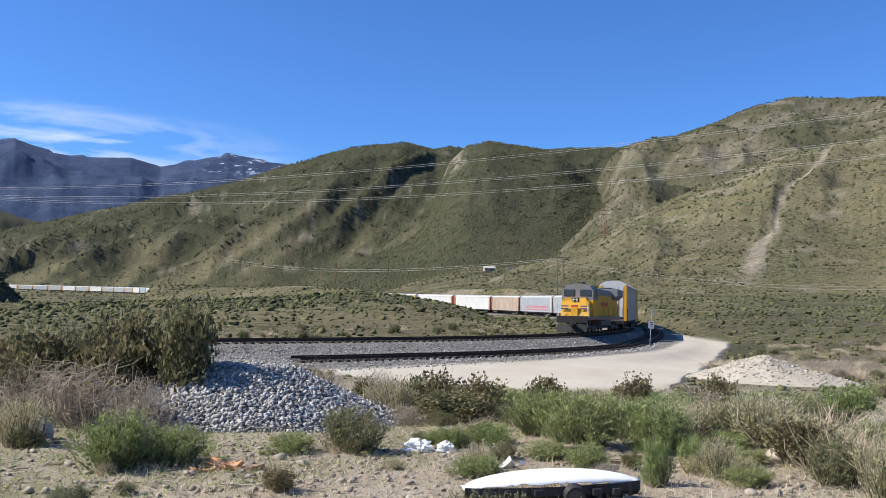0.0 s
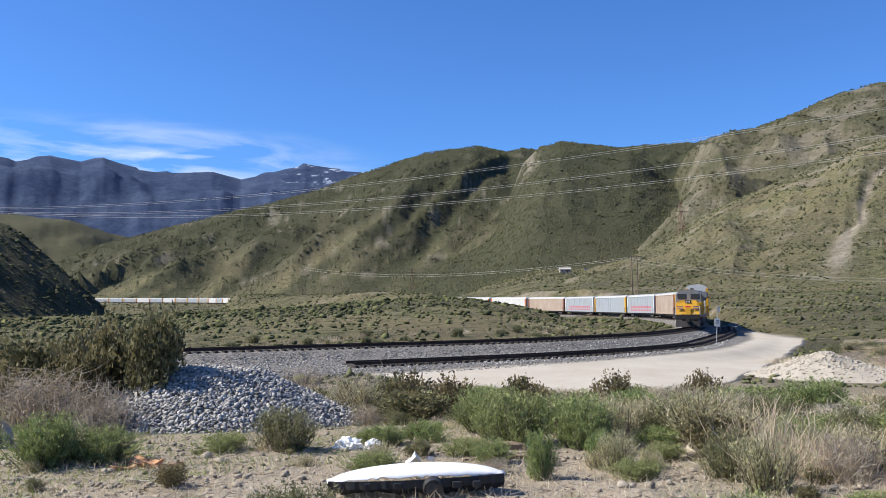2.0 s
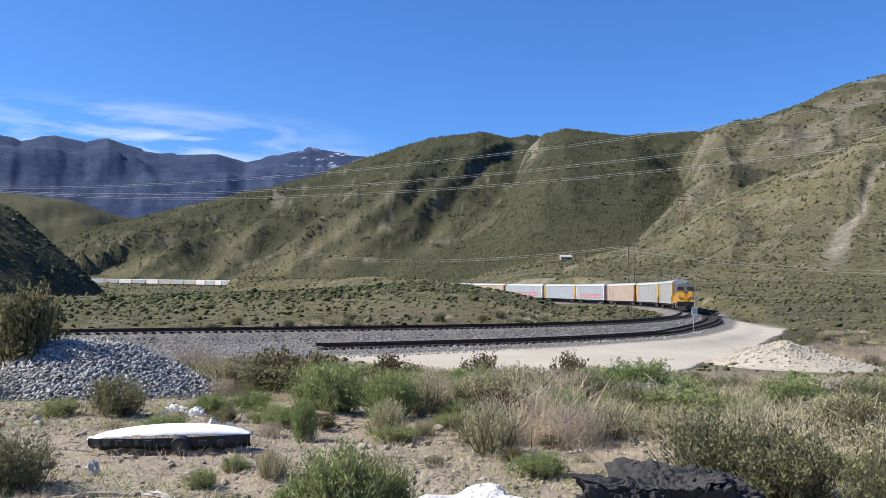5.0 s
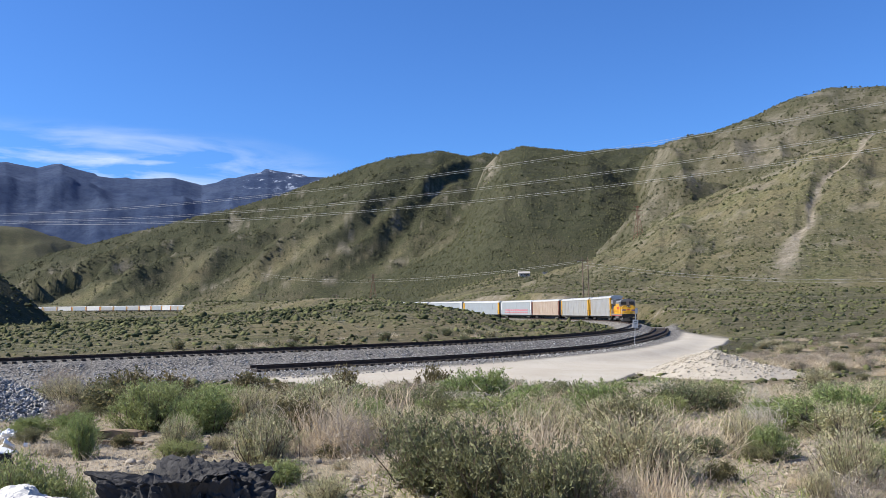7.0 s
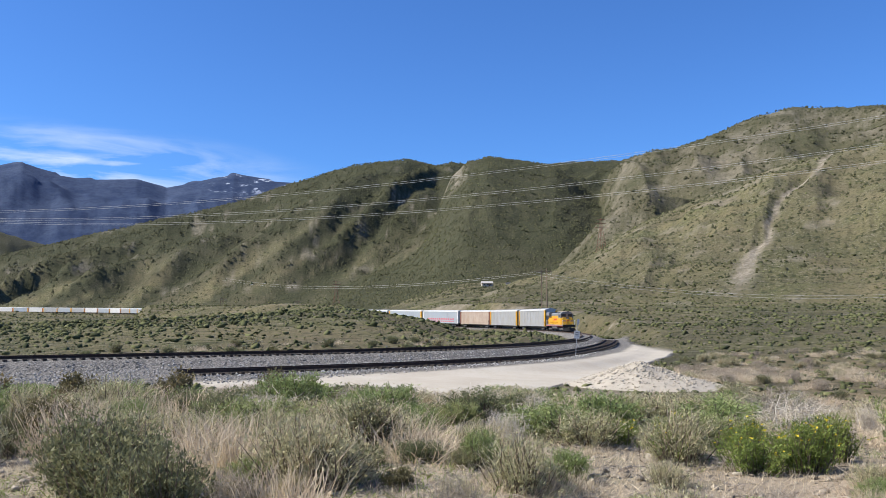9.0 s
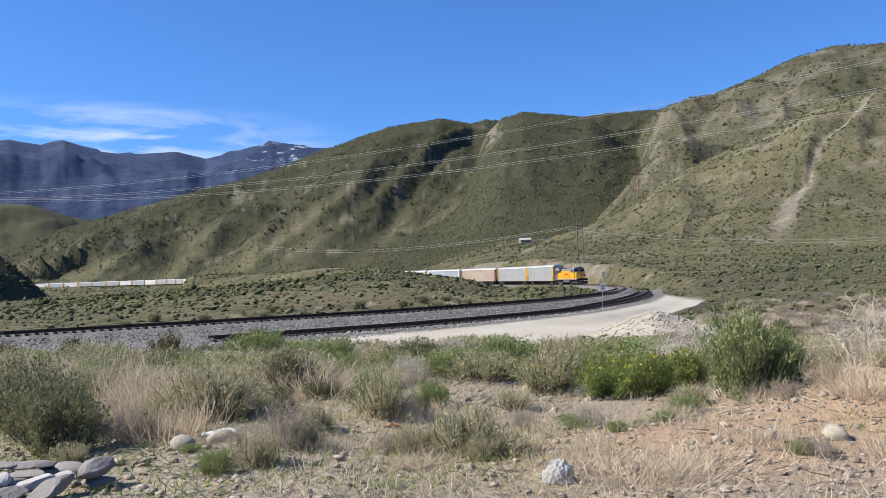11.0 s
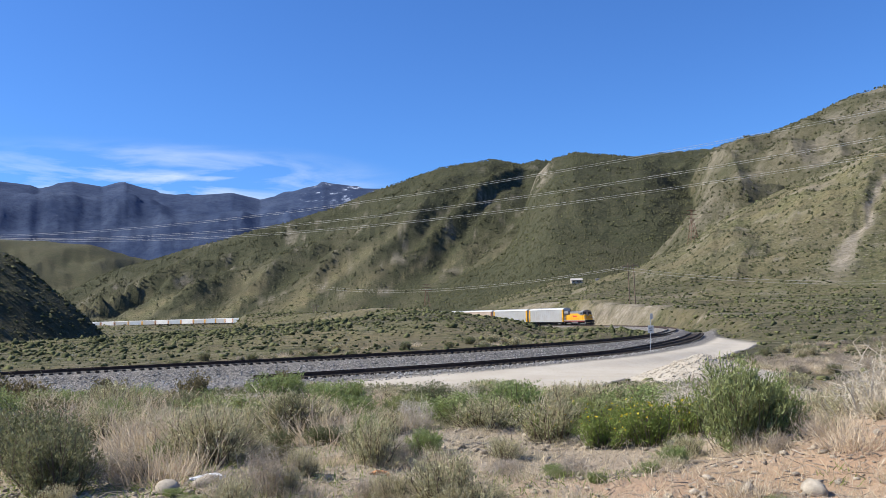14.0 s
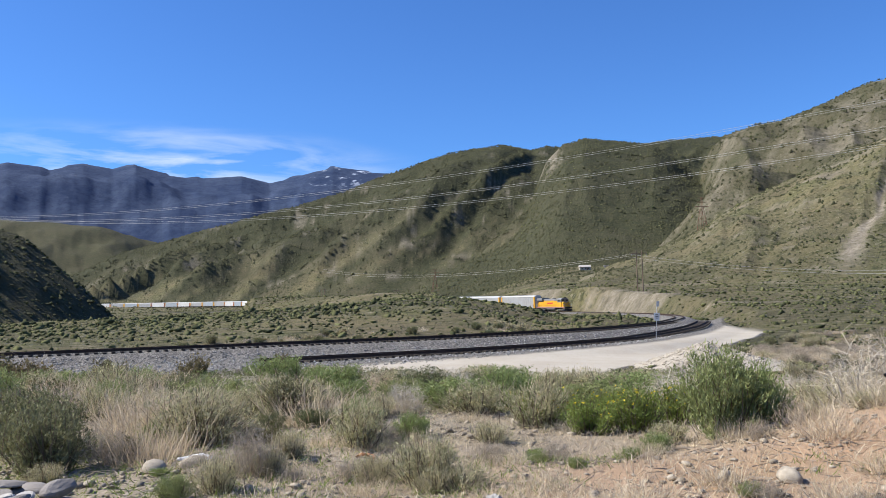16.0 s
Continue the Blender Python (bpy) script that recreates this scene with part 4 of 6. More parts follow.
def make_plant(kind, seed, light=False):
    """Stems and foliage of one plant, about 1 high and 1 across."""
    rg = np.random.default_rng(seed)
    n = {"sage": 85, "dark": 110, "olive": 105, "leafy": 44, "yellow": 90}.get(kind, 90)
    tips = dome(rg, n)
    base = tips * np.array([0.42, 0.42, 0.0]) + rg.normal(size=(n, 3)) * 0.02
    base[:, 2] = -0.06
    stems = blades(rg, base, tips, 0.016, 2, 0.06)
    if kind in ("dry",):
        m = 420
        t = dome(rg, m)
        t[:, :2] = t[:, :2] * 1.3 + rg.normal(size=(m, 2)) * 0.26
        t[:, 2] *= rg.uniform(0.25, 1.05, m)
        b = t * np.array([0.6, 0.6, 0]) + rg.normal(size=(m, 3)) * 0.07
        b[:, 2] = -0.05
        return {"blade_clump": plant_mesh("blade_clump", [blades(rg, b, t, 0.012, 3, 0.16)], MAT_DRY)}
    if kind in ("dead", "pale"):
        mat = MAT_DEAD if kind == "dead" else MAT_PALE
        twigs = []
        for _ in range(6):
            k = rg.integers(0, n, n)
            f = rg.uniform(0.35, 0.95, n)[:, None]
            p = base[k] + (tips[k] - base[k]) * f
            q = p + rg.normal(size=(n, 3)) * 0.13 + np.array([0, 0, 0.05])
            q[:, 2] = np.abs(q[:, 2])
            twigs.append(blades(rg, p, q, 0.008, 2, 0.15))
        return {"woody_base": plant_mesh("woody_base", [blades(rg, base, tips, 0.014, 3, 0.12)], mat), "twig_tangle": plant_mesh("twig_tangle", twigs, mat)}
    mat = {"sage": MAT_SAGE, "dark": MAT_DARK, "olive": MAT_OLIVE, "leafy": MAT_LEAFY, "yellow": MAT_YELLOWGREEN}[kind]
    size, per, lo = {"sage": (0.046, 62, 0.10), "dark": (0.042, 40, 0.05), "olive": (0.040, 30, 0.05), "leafy": (0.052, 58, 0.30), "yellow": (0.05, 28, 0.08)}[kind]
    slim = {"sage": 0.26, "leafy": 0.55, "olive": 0.26}.get(kind, 0.32)
    if light:
        per, size = per // 3, size * (1.15 if kind == "leafy" else 1.6)
    bits, dirs = [], (tips - base) / np.linalg.norm(tips - base, axis=1)[:, None]
    # side shoots carry the leaves
    for _ in range(2):
        f = rg.uniform(lo, 0.85, n)[:, None]
        p = base + (tips - base) * f
        q = p + dirs * 0.14 + rg.normal(size=(n, 3)) * 0.07
        q[:, 2] = np.maximum(q[:, 2], 0.03)
        g = rg.uniform(0, 1, (n, per // 2))
        at = (p[:, None] + (q - p)[:, None] * g[..., None]).reshape(-1, 3) + rg.normal(size=(n * (per // 2), 3)) * 0.018
        bits.append(leaves(rg, at, np.repeat(dirs, per // 2, 0) * 1.2 + np.array([0, 0, 0.4]), size, slim))
    f = rg.uniform(lo, 1.0, (n, per)) ** 0.8
    at = (base[:, None] + (tips - base)[:, None] * f[..., None]).reshape(-1, 3) + rg.normal(size=(n * per, 3)) * ((0.03 if light else 0.06) if kind == "leafy" else 0.022)
    at[:, 2] = np.maximum(at[:, 2], 0.02)
    bits.append(leaves(rg, at, np.repeat(dirs, per, 0) * 1.2 + np.array([0, 0, 0.4]), size, slim))
    out = {"woody_base": plant_mesh("woody_base", [stems], MAT_STEM), "foliage": plant_mesh("foliage", bits, mat)}
    if kind == "yellow":
        k = rg.integers(0, n, 36)
        at = tips[k] + rg.normal(size=(36, 3)) * 0.04
        out["bloom"] = plant_mesh("bloom", [leaves(rg, at, np.repeat([[0, 0, 1.0]], 36, 0), 0.04, 0.9)], MAT_FLOWER)
    if kind == "olive":
        k = rg.integers(0, n, 60)
        out["dry_top"] = plant_mesh("dry_top", [blades(rg, tips[k] * 0.5, tips[k] * 1.1 + rg.normal(size=(60, 3)) * 0.06, 0.009, 2, 0.1)], MAT_DRY)
    return out


PLANT_KINDS = {
    "sage": ("green_shrub", "bright green feathery shrub growing on stony ground", "shrub"),
    "dark": ("dark_shrub", "dark green fine-leaved shrub on stony ground", "shrub"),
    "olive": ("olive_shrub", "grey-olive half-dry shrub among dry grass", "shrub"),
    "leafy": ("broadleaf_shrub", "brown-olive broad-leaved shrub, partly withered", "shrub"),
    "dry": ("dry_grass_tuft", "tuft of dry straw-coloured grass", "grass"),
    "dead": ("dead_brush", "dead grey-brown leafless brush", "brush"),
    "pale": ("bleached_brush", "bleached dead tangle of pale twigs", "brush"),
    "yellow": ("flowering_shrub", "yellow-green weed with small yellow flowers", "shrub"),
}
PLANTS = {k: [make_plant(k, 100 * i + j) for j in range(4)] for i, k in enumerate(PLANT_KINDS)}
FAR_PLANTS = {k: [make_plant(k, 100 * i + j + 50, True) for j in range(3)] for i, k in enumerate(PLANT_KINDS)}


def put_plants(kind, spots, rg):
    """Plants of a kind at (x, y, width, height)."""
    name, label, cat = PLANT_KINDS[kind]
    spots = np.array(spots, float).reshape(-1, 4)
    spots[:, 2] *= {'sage': 1.4, 'dark': 1.12, 'dry': 1.1, 'olive': 1.2}.get(kind, 1.1)
    spots[:, 3] *= {'sage': 0.92, 'dry': 0.85, 'leafy': 1.0}.get(kind, 0.92)
    zs = land(spots[:, 0].copy(), spots[:, 1].copy())[0]
    for (x, y, w, h), z in zip(spots, zs):
        top = thing(name, label, cat, name + "s")
        top.matrix_basis = pose(x, y, z - 0.02, 0, 0, rg.uniform(0, 360)) @ Matrix.Diagonal((w, w * rg.uniform(0.85, 1.1), h, 1))
        for key, me in (PLANTS[kind][rg.integers(0, 4)] if y < 12.5 else FAR_PLANTS[kind][rg.integers(0, 3)]).items():
            tagged(part(key, me, None, top), kind="" if key == "foliage" else "stuff")


prg = np.random.default_rng(21)
put_plants("leafy", [(-5.35, 11.3, 1.5, 1.30), (-4.3, 11.2, 1.5, 1.52), (-4.8, 11.9, 1.4, 1.42), (-3.35, 10.9, 1.15, 1.52), (-3.8, 11.9, 1.2, 1.55), (-6.3, 12.2, 1.3, 1.2), (-0.13, 12.67, 1.2, 0.75), (0.54, 12.61, 1.0, 0.72), (-7.4, 13.2, 1.6, 1.3), (-1.3, 14.2, 0.7, 0.6),
                     (1.6, 13.4, 1.1, 0.7), (3.1, 13.8, 1.0, 0.7), (4.6, 14.4, 0.9, 0.7)], prg)
put_plants("dead", [(-4.3, 10.2, 1.7, 0.95), (-3.6, 9.9, 1.2, 0.75), (-5.0, 10.3, 1.3, 0.9), (4.31, 7.11, 0.8, 0.5), (7.66, 4.03, 0.5, 0.42), (-2.2, 14.6, 1.2, 0.95), (-1.2, 15.2, 1.2, 0.85), (-5.4, 11.4, 1.2, 0.9), (6.3, 4.6, 0.5, 0.35), (11.6, 9.8, 1.2, 0.7)], prg)
put_plants("olive", [(-4.38, 8.71, 0.8, 0.6), (-0.76, 11.91, 0.9, 0.7), (2.59, 9.61, 0.9, 0.62), (2.46, 7.59, 0.5, 0.44), (3.58, 9.67, 1.2, 0.72), (1.96, 5.3, 0.42, 0.26), (3.54, 6.65, 0.7, 0.57),
                     (6.54, 5.63, 0.95, 0.56), (5.95, 7.5, 0.65, 0.47), (6.87, 7.45, 1.1, 0.52), (9.62, 6.89, 0.9, 0.55), (6.7, 5.5, 0.9, 0.52), (8.12, 5.4, 0.7, 0.48), (8.9, 4.1, 0.65, 0.43), (0.25, 7.6, 0.4, 0.3)], prg)
put_plants("sage", [(2.75, 4.0, 0.62, 0.60), (2.95, 4.15, 0.45, 0.50), (2.3, 9.0, 0.8, 0.62), (4.3, 8.4, 0.55, 0.5), (1.75, 7.0, 0.3, 0.5), (6.9, 9.4, 0.9, 0.6), (7.9, 6.4, 0.4, 0.36), (9.2, 8.3, 0.8, 0.55), (10.6, 5.3, 0.3, 0.2), (-2.99, 7.69, 0.72, 0.6), (-2.55, 7.95, 0.65, 0.45), (0.98, 12.88, 0.8, 0.55), (1.19, 10.29, 0.9, 0.66), (1.57, 9.27, 0.85, 0.7), (2.21, 10.22, 0.9, 0.58), (1.33, 7.88, 0.42, 0.28),
                    (0.52, 9.49, 0.55, 0.28), (5.43, 11.41, 1.1, 0.7), (-1.58, 8.73, 0.55, 0.24), (2.37, 7.99, 0.38, 0.40), (4.89, 9.15, 0.5, 0.43), (8.51, 5.8, 0.36, 0.28),
                    (7.36, 3.36, 0.25, 0.19), (11.2, 5.75, 0.72, 0.84), (11.5, 5.85, 0.45, 0.66), (12.11, 4.29, 0.2, 0.18), (0.1, 9.2, 0.4, 0.3), (3.1, 11.4, 0.9, 0.6)], prg)
put_plants("dark", [(-0.98, 8.91, 0.9, 0.58), (0.22, 4.79, 0.83, 0.48), (5.13, 5.29, 1.05, 0.66), (5.12, 8.96, 0.9, 0.55), (3.41, 7.33, 0.65, 0.52), (5.5, 4.9, 1.1, 0.66), (5.97, 4.21, 0.8, 0.6), 
                    (-0.5, 12.9, 1.0, 0.7)], prg)
put_plants("dry", [(4.24, 9.69, 1.1, 0.72), (3.94, 7.88, 0.85, 0.79), (5.8, 6.4, 0.95, 0.7), (4.14, 7.4, 0.64, 0.7), (5.49, 7.32, 0.8, 0.52), (7.31, 6.97, 0.85, 0.56), (9.45, 3.5, 0.4, 0.18), (5.9, 5.9, 0.8, 0.6), (9.9, 3.2, 0.7, 0.3),
                   (10.3, 3.6, 0.6, 0.25), (6.6, 4.7, 0.6, 0.5)], prg)
put_plants("pale", [(12.9, 7.0, 1.2, 0.85), (13.8, 7.4, 1.0, 0.75), (11.3, 8.6, 1.2, 0.6), (8.6, 9.0, 0.6, 0.5)], prg)
put_plants("yellow", [(10.1, 6.4, 0.75, 0.42), (9.6, 7.0, 0.6, 0.36), (10.55, 6.4, 0.7, 0.5), (10.4, 7.43, 0.6, 0.40), (11.0, 7.0, 0.6, 0.5), (9.9, 7.9, 0.7, 0.35), (9.3, 7.9, 0.7, 0.3), (13.6, 6.6, 0.5, 0.3)], prg)


def scatter_plants():
    """The rest of the scrub belt between the stony strip and the road."""
    rg = np.random.default_rng(5)
    spots = {k: [] for k in PLANT_KINDS}
    kinds = ["olive", "dry", "dark", "sage", "dead", "pale", "leafy"]
    taken = []
    tries = 0
    while sum(map(len, spots.values())) < 680 and tries < 20000:
        tries += 1
        x, y = rg.uniform(-14, 24), rg.uniform(3.6, 33) if rg.random() < 0.35 else rg.uniform(3.8, 15)
        az = math.degrees(math.atan2(x - 5, y + 1))
        if abs(az) > 52:
            continue
        near = np.interp(x, [-12, -3, 2, 4, 8, 11, 16], [9.5, 11.8, 9.6, 6.8, 6.3, 7.4, 7.0])
        if y < near and rg.random() < 0.55:
            continue
        if (x + 2.7) ** 2 / 4.5 + (y - 11.0) ** 2 / 5.0 < 1 or (x - 12.5) ** 2 / 10 + (y - 3.6) ** 2 / 3.5 < 1:
            continue
        gap = 0.42 if y < 16 else 0.7
        if any((x - a) ** 2 + (y - b) ** 2 < gap * gap for a, b in taken):
            continue
        taken.append((x, y))
        p = np.array([0.38, 0.14, 0.18, 0.12, 0.10, 0.06, 0.02]) if x > 4 else np.array([0.32, 0.08, 0.19, 0.19, 0.08, 0.01, 0.13])
        if x > 7 and y > 7:
            p = np.array([0.36, 0.26, 0.06, 0.10, 0.08, 0.14, 0.0])
        k = rg.choice(kinds, p=p / p.sum())
        far = ss(14, 28, y)
        w = rg.uniform(0.45, 1.35) * (1 + 0.3 * far)
        h = min(w * rg.uniform(0.38, 0.7), 0.48 + 0.25 * far)
        if y < near + 0.5:
            w, h = w * 0.42, h * 0.46
        spots[k].append((x, y, w, h))
    for k, s in spots.items():
        if s:
            put_plants(k, s, rg)


scatter_plants()


def clearing_weeds():
    """Low weeds and straw on the stony clearing before the belt."""
    rg = np.random.default_rng(41)
    for kind, n, w0, w1 in (("olive", 16, 0.18, 0.42), ("dry", 22, 0.25, 0.5), ("sage", 9, 0.12, 0.26), ("dead", 8, 0.2, 0.4)):
        w = rg.uniform(w0, w1, n)
        put_plants(kind, np.stack((rg.uniform(6.6, 13.4, n), rg.uniform(3.2, 5.9, n), w, w * rg.uniform(0.45, 0.75, n)), 1), rg)


clearing_weeds()


def outer_plants():
    """Larger brush beyond the road, by the spoil pile and along the railway."""
    rg = np.random.default_rng(15)
    spots = {k: [] for k in PLANT_KINDS}
    n = 0
    while n < 230:
        right = n % 3
        if right:
            x, y = rg.uniform(16, 62), rg.uniform(38, 104)
            if y > 52 + (x - 14.8) * 2.3 - 6 or (x - 18.9) ** 2 + (y - 50.2) ** 2 < 30:
                continue
            k = rg.choice(["dry", "dead", "olive", "dark", "dry"])
        else:
            x = rg.uniform(-60, 8)
            y = np.interp(x, TRACK[60:300, 0], TRACK[60:300, 1]) + rg.uniform(6, 34)
            k = rg.choice(["olive", "dark", "dry", "dead"])
        w = rg.uniform(0.8, 2.0)
        spots[k].append((x, y, w, w * rg.uniform(0.4, 0.6)))
        n += 1
    for _ in range(44):
        spots[rg.choice(["dry", "dry", "dead"])].append((rg.uniform(20.5, 31), rg.uniform(54.5, 66), rg.uniform(1.3, 2.2), rg.uniform(0.6, 1.0)))
    for k, q in spots.items():
        if q:
            put_plants(k, q, rg)


outer_plants()


def ico(rg, n_sub=1):
    bm = bmesh.new()
    bmesh.ops.create_icosphere(bm, subdivisions=n_sub, radius=1.0)
    v = np.array([p.co[:] for p in bm.verts])
    f = np.array([[p.index for p in q.verts] for q in bm.faces])
    bm.free()
    return v, f


ICO_V, ICO_F = ico(None, 1)


def lumps(rg, x, y, z, w, h, rough=0.35):
    """Many small uneven clumps as one list of vertices and faces."""
    n, k = len(x), len(ICO_V)
    v = ICO_V[None] * (1 + rough * rg.normal(size=(n, k, 1)))
    a = rg.uniform(0, 2 * math.pi, n)
    c, s = np.cos(a)[:, None], np.sin(a)[:, None]
    vx, vy = v[..., 0] * c - v[..., 1] * s, v[..., 0] * s + v[..., 1] * c
    out = np.stack((x[:, None] + vx * w[:, None] / 2, y[:, None] + vy * w[:, None] / 2, z[:, None] + v[..., 2] * h[:, None] / 2), -1).reshape(-1, 3)
    f = (ICO_F[None] + (np.arange(n) * k)[:, None, None]).reshape(-1, 3)
    return out, f


def joined_stuff(name, v, f, mat, label, category):
    me = bpy.data.meshes.new(name)
    me.vertices.add(len(v))
    me.vertices.foreach_set("co", v.astype(np.float32).ravel())
    me.loops.add(f.size)
    me.loops.foreach_set("vertex_index", f.astype(np.int32).ravel())
    me.polygons.add(len(f))
    me.polygons.foreach_set("loop_start", np.arange(0, f.size, f.shape[1], dtype=np.int32))
    me.update(calc_edges=True)
    me.materials.append(mat)
    return tagged(new(name, me), label, category, kind="stuff")


MAT_SCRUB = leafy("far_scrub_leaves", (0.050, 0.060, 0.027), (0.190, 0.195, 0.085), (0.16, 0.14, 0.075), 0.9)


def far_scrub():
    rg = np.random.default_rng(11)
    n = 80000
    az = np.radians(rg.uniform(-40, 40, n))
    r = np.concatenate((rg.uniform(46, 420, 66000), rg.uniform(400, 1150, n - 66000)))
    x, y = STAND[0] + r * np.sin(az), STAND[1] + r * np.cos(az)
    z, cover = land(x, y)
    d, side, _, run = track_near(x, y)
    keep = (cover["road"] < 0.15) & (cover["gravel"] < 0.15) & (d > 4.2) & (cover["bare"] < 0.6) & (rg.random(n) < 0.25 + 1.6 * np.clip(fbm(x / 35, y / 35, 4) + 0.22, 0, 0.7))
    keep &= ~((cover["straw"] > 0.5) & (rg.random(n) < 0.5))
    x, y, z, r = x[keep], y[keep], z[keep], r[keep]
    w = rg.uniform(0.3, 1.15, len(x)) * (0.6 + 0.4 * ss(70, 160, r) + ss(250, 900, r) * 1.8) * (0.45 + 0.9 * rg.random(len(x)) ** 3)
    h = w * rg.uniform(0.45, 0.75, len(x))
    v, f = lumps(rg, x, y, z + h * 0.12, w * 0.92, h, 0.5)
    joined_stuff("far_scrub", v, f, MAT_SCRUB, "scattered dark chaparral bushes over the plain and slopes", "scrub")


far_scrub()
MAT_CHAPARRAL = leafy("chaparral_leaves", (0.038, 0.046, 0.022), (0.098, 0.100, 0.050), (0.085, 0.075, 0.042), 0.9)
BUSH_V = np.array([(1, 0, 0), (0.3, 0.95, 0), (-0.8, 0.6, 0), (-0.8, -0.6, 0), (0.3, -0.95, 0), (0.25, 0.1, 0.9), (-0.3, -0.15, 0.75)])
BUSH_F = np.array([(0, 1, 5), (1, 2, 5), (2, 6, 5), (2, 3, 6), (3, 4, 6), (4, 5, 6), (4, 0, 5)])


def hill_bushes():
    """Chaparral on the slopes: thick where the brush is, scattered over the grass."""
    rg = np.random.default_rng(31)
    n = 230000
    az = np.radians(rg.uniform(-36, 34, n))
    r = np.where(rg.random(n) < 0.3, rg.uniform(330, 830, n), rg.uniform(700, 1850, n))
    hill = rg.random(n) < 0.045
    az, r = np.where(hill, np.radians(rg.uniform(-48, -22, n)), az), np.where(hill, rg.uniform(120, 380, n), r)
    x, y = STAND[0] + r * np.sin(az), STAND[1] + r * np.cos(az)
    z, cover = land(x, y)
    deg = np.degrees(az)
    cut = hill & (x < -78) & (cover["brush"] > 0.5)
    slope = (z > 14) & (r > 340) & (cover["range"] < 0.5)
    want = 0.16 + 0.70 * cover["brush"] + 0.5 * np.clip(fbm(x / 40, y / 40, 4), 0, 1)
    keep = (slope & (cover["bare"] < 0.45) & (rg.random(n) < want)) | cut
    x, y, z, r, b, cut = x[keep], y[keep], z[keep], r[keep], cover["brush"][keep], cut[keep]
    m = len(x)
    w = (1.15 + 2.7 * rg.random(m) ** 2.2) * (0.75 + 0.45 * ss(500, 1500, r)) * np.where(cut, 0.55, 1.0)
    k = len(BUSH_V)
    v = BUSH_V[None] * (1 + 0.3 * rg.normal(size=(m, k, 1)))
    a = rg.uniform(0, 2 * math.pi, m)
    c, s = np.cos(a)[:, None], np.sin(a)[:, None]
    px = x[:, None] + (v[..., 0] * c - v[..., 1] * s) * w[:, None] / 2
    py = y[:, None] + (v[..., 0] * s + v[..., 1] * c) * w[:, None] / 2
    pz = z[:, None] - 0.16 * w[:, None] + v[..., 2] * (w * np.where(cut, 0.3, 0.62))[:, None]
    f = (BUSH_F[None] + (np.arange(m) * k)[:, None, None]).reshape(-1, 3)
    joined_stuff("hill_chaparral", np.stack((px, py, pz), -1).reshape(-1, 3), f, MAT_CHAPARRAL, "dark chaparral bushes covering the hillsides", "scrub")


hill_bushes()

# ---- stones, piles and rubbish ----
MAT_STONE = stony("pale_tan_stone", (0.20, 0.165, 0.12), (0.43, 0.375, 0.295))
MAT_GRAVEL = stony("crushed_grey_ballast", (0.13, 0.124, 0.115), (0.56, 0.53, 0.485), 8)
# ballast darkened to paint the shade in gaps between the pile's stones
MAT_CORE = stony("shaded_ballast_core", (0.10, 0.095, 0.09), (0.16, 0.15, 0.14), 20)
MAT_PILE = stony("pale_grey_spoil", (0.33, 0.285, 0.22), (0.50, 0.45, 0.365), 1.5)
MAT_ASPHALT = stony("broken_dark_asphalt", (0.040, 0.038, 0.037), (0.075, 0.071, 0.068), 14)
MAT_CONCRETE = stony("broken_pale_concrete", (0.34, 0.32, 0.29), (0.50, 0.47, 0.43), 7)
MAT_PLASTER = stony("white_broken_plaster", (0.60, 0.57, 0.52), (0.70, 0.68, 0.64), 5)
MAT_GREYROCK = stony("broken_grey_asphalt", (0.155, 0.142, 0.128), (0.30, 0.27, 0.245), 9)
MAT_TIMBER = worn("weathered_timber", (0.26, 0.19, 0.125), (0.13, 0.09, 0.06), 0.9, 0, 3.0, 0.6)
MAT_SPLINTER = worn("split_orange_timber", (0.52, 0.27, 0.13), (0.30, 0.16, 0.09), 0.85, 0, 3.0, 0.5)
MAT_PLASTIC = worn("white_plastic", (0.80, 0.80, 0.79), (0.50, 0.46, 0.40), 0.4, 0, 2.5, 0.25)
MAT_BLACKPL = worn("black_plastic", (0.018, 0.018, 0.02), (0.06, 0.055, 0.05), 0.5, 0, 3.0, 0.5)
MAT_POLE = worn("weathered_pole_wood", (0.20, 0.145, 0.105), (0.11, 0.08, 0.06), 0.9, 0, 0.5, 0.5)
MAT_WIRE = worn("weathered_wire", (0.46, 0.45, 0.42), (0.32, 0.31, 0.29), 0.9, 0.0, 0.1, 0.3, 0.1)
MAT_ZINC = worn("galvanised_steel", (0.45, 0.46, 0.47), (0.3, 0.28, 0.26), 0.5, 0.6, 3, 0.4)
MAT_BAG = worn("crumpled_white_film", (0.82, 0.82, 0.80), (0.55, 0.52, 0.46), 0.35, 0, 4.0, 0.3)


def stone_bm(rg, w, d, h, cut=0.22, sub=2):
    """A broken stone: a ball cut by flat planes."""
    bm = bmesh.new()
    bmesh.ops.create_icosphere(bm, subdivisions=sub, radius=1.0)
    dirs = rg.normal(size=(9, 3))
    dirs /= np.linalg.norm(dirs, axis=1)[:, None]
    lim = rg.uniform(0.55, 0.9, 9)
    for v in bm.verts:
        p = np.array(v.co[:])
        for q, m in zip(dirs, lim):
            o = p @ q
            if o > m:
                p = p - q * (o - m)
        p += rg.normal(size=3) * (cut * 0.12 if sub < 3 else 0.004)
        v.co = Vector((p[0] * w / 2, p[1] * d / 2, p[2] * h / 2))
    return bm


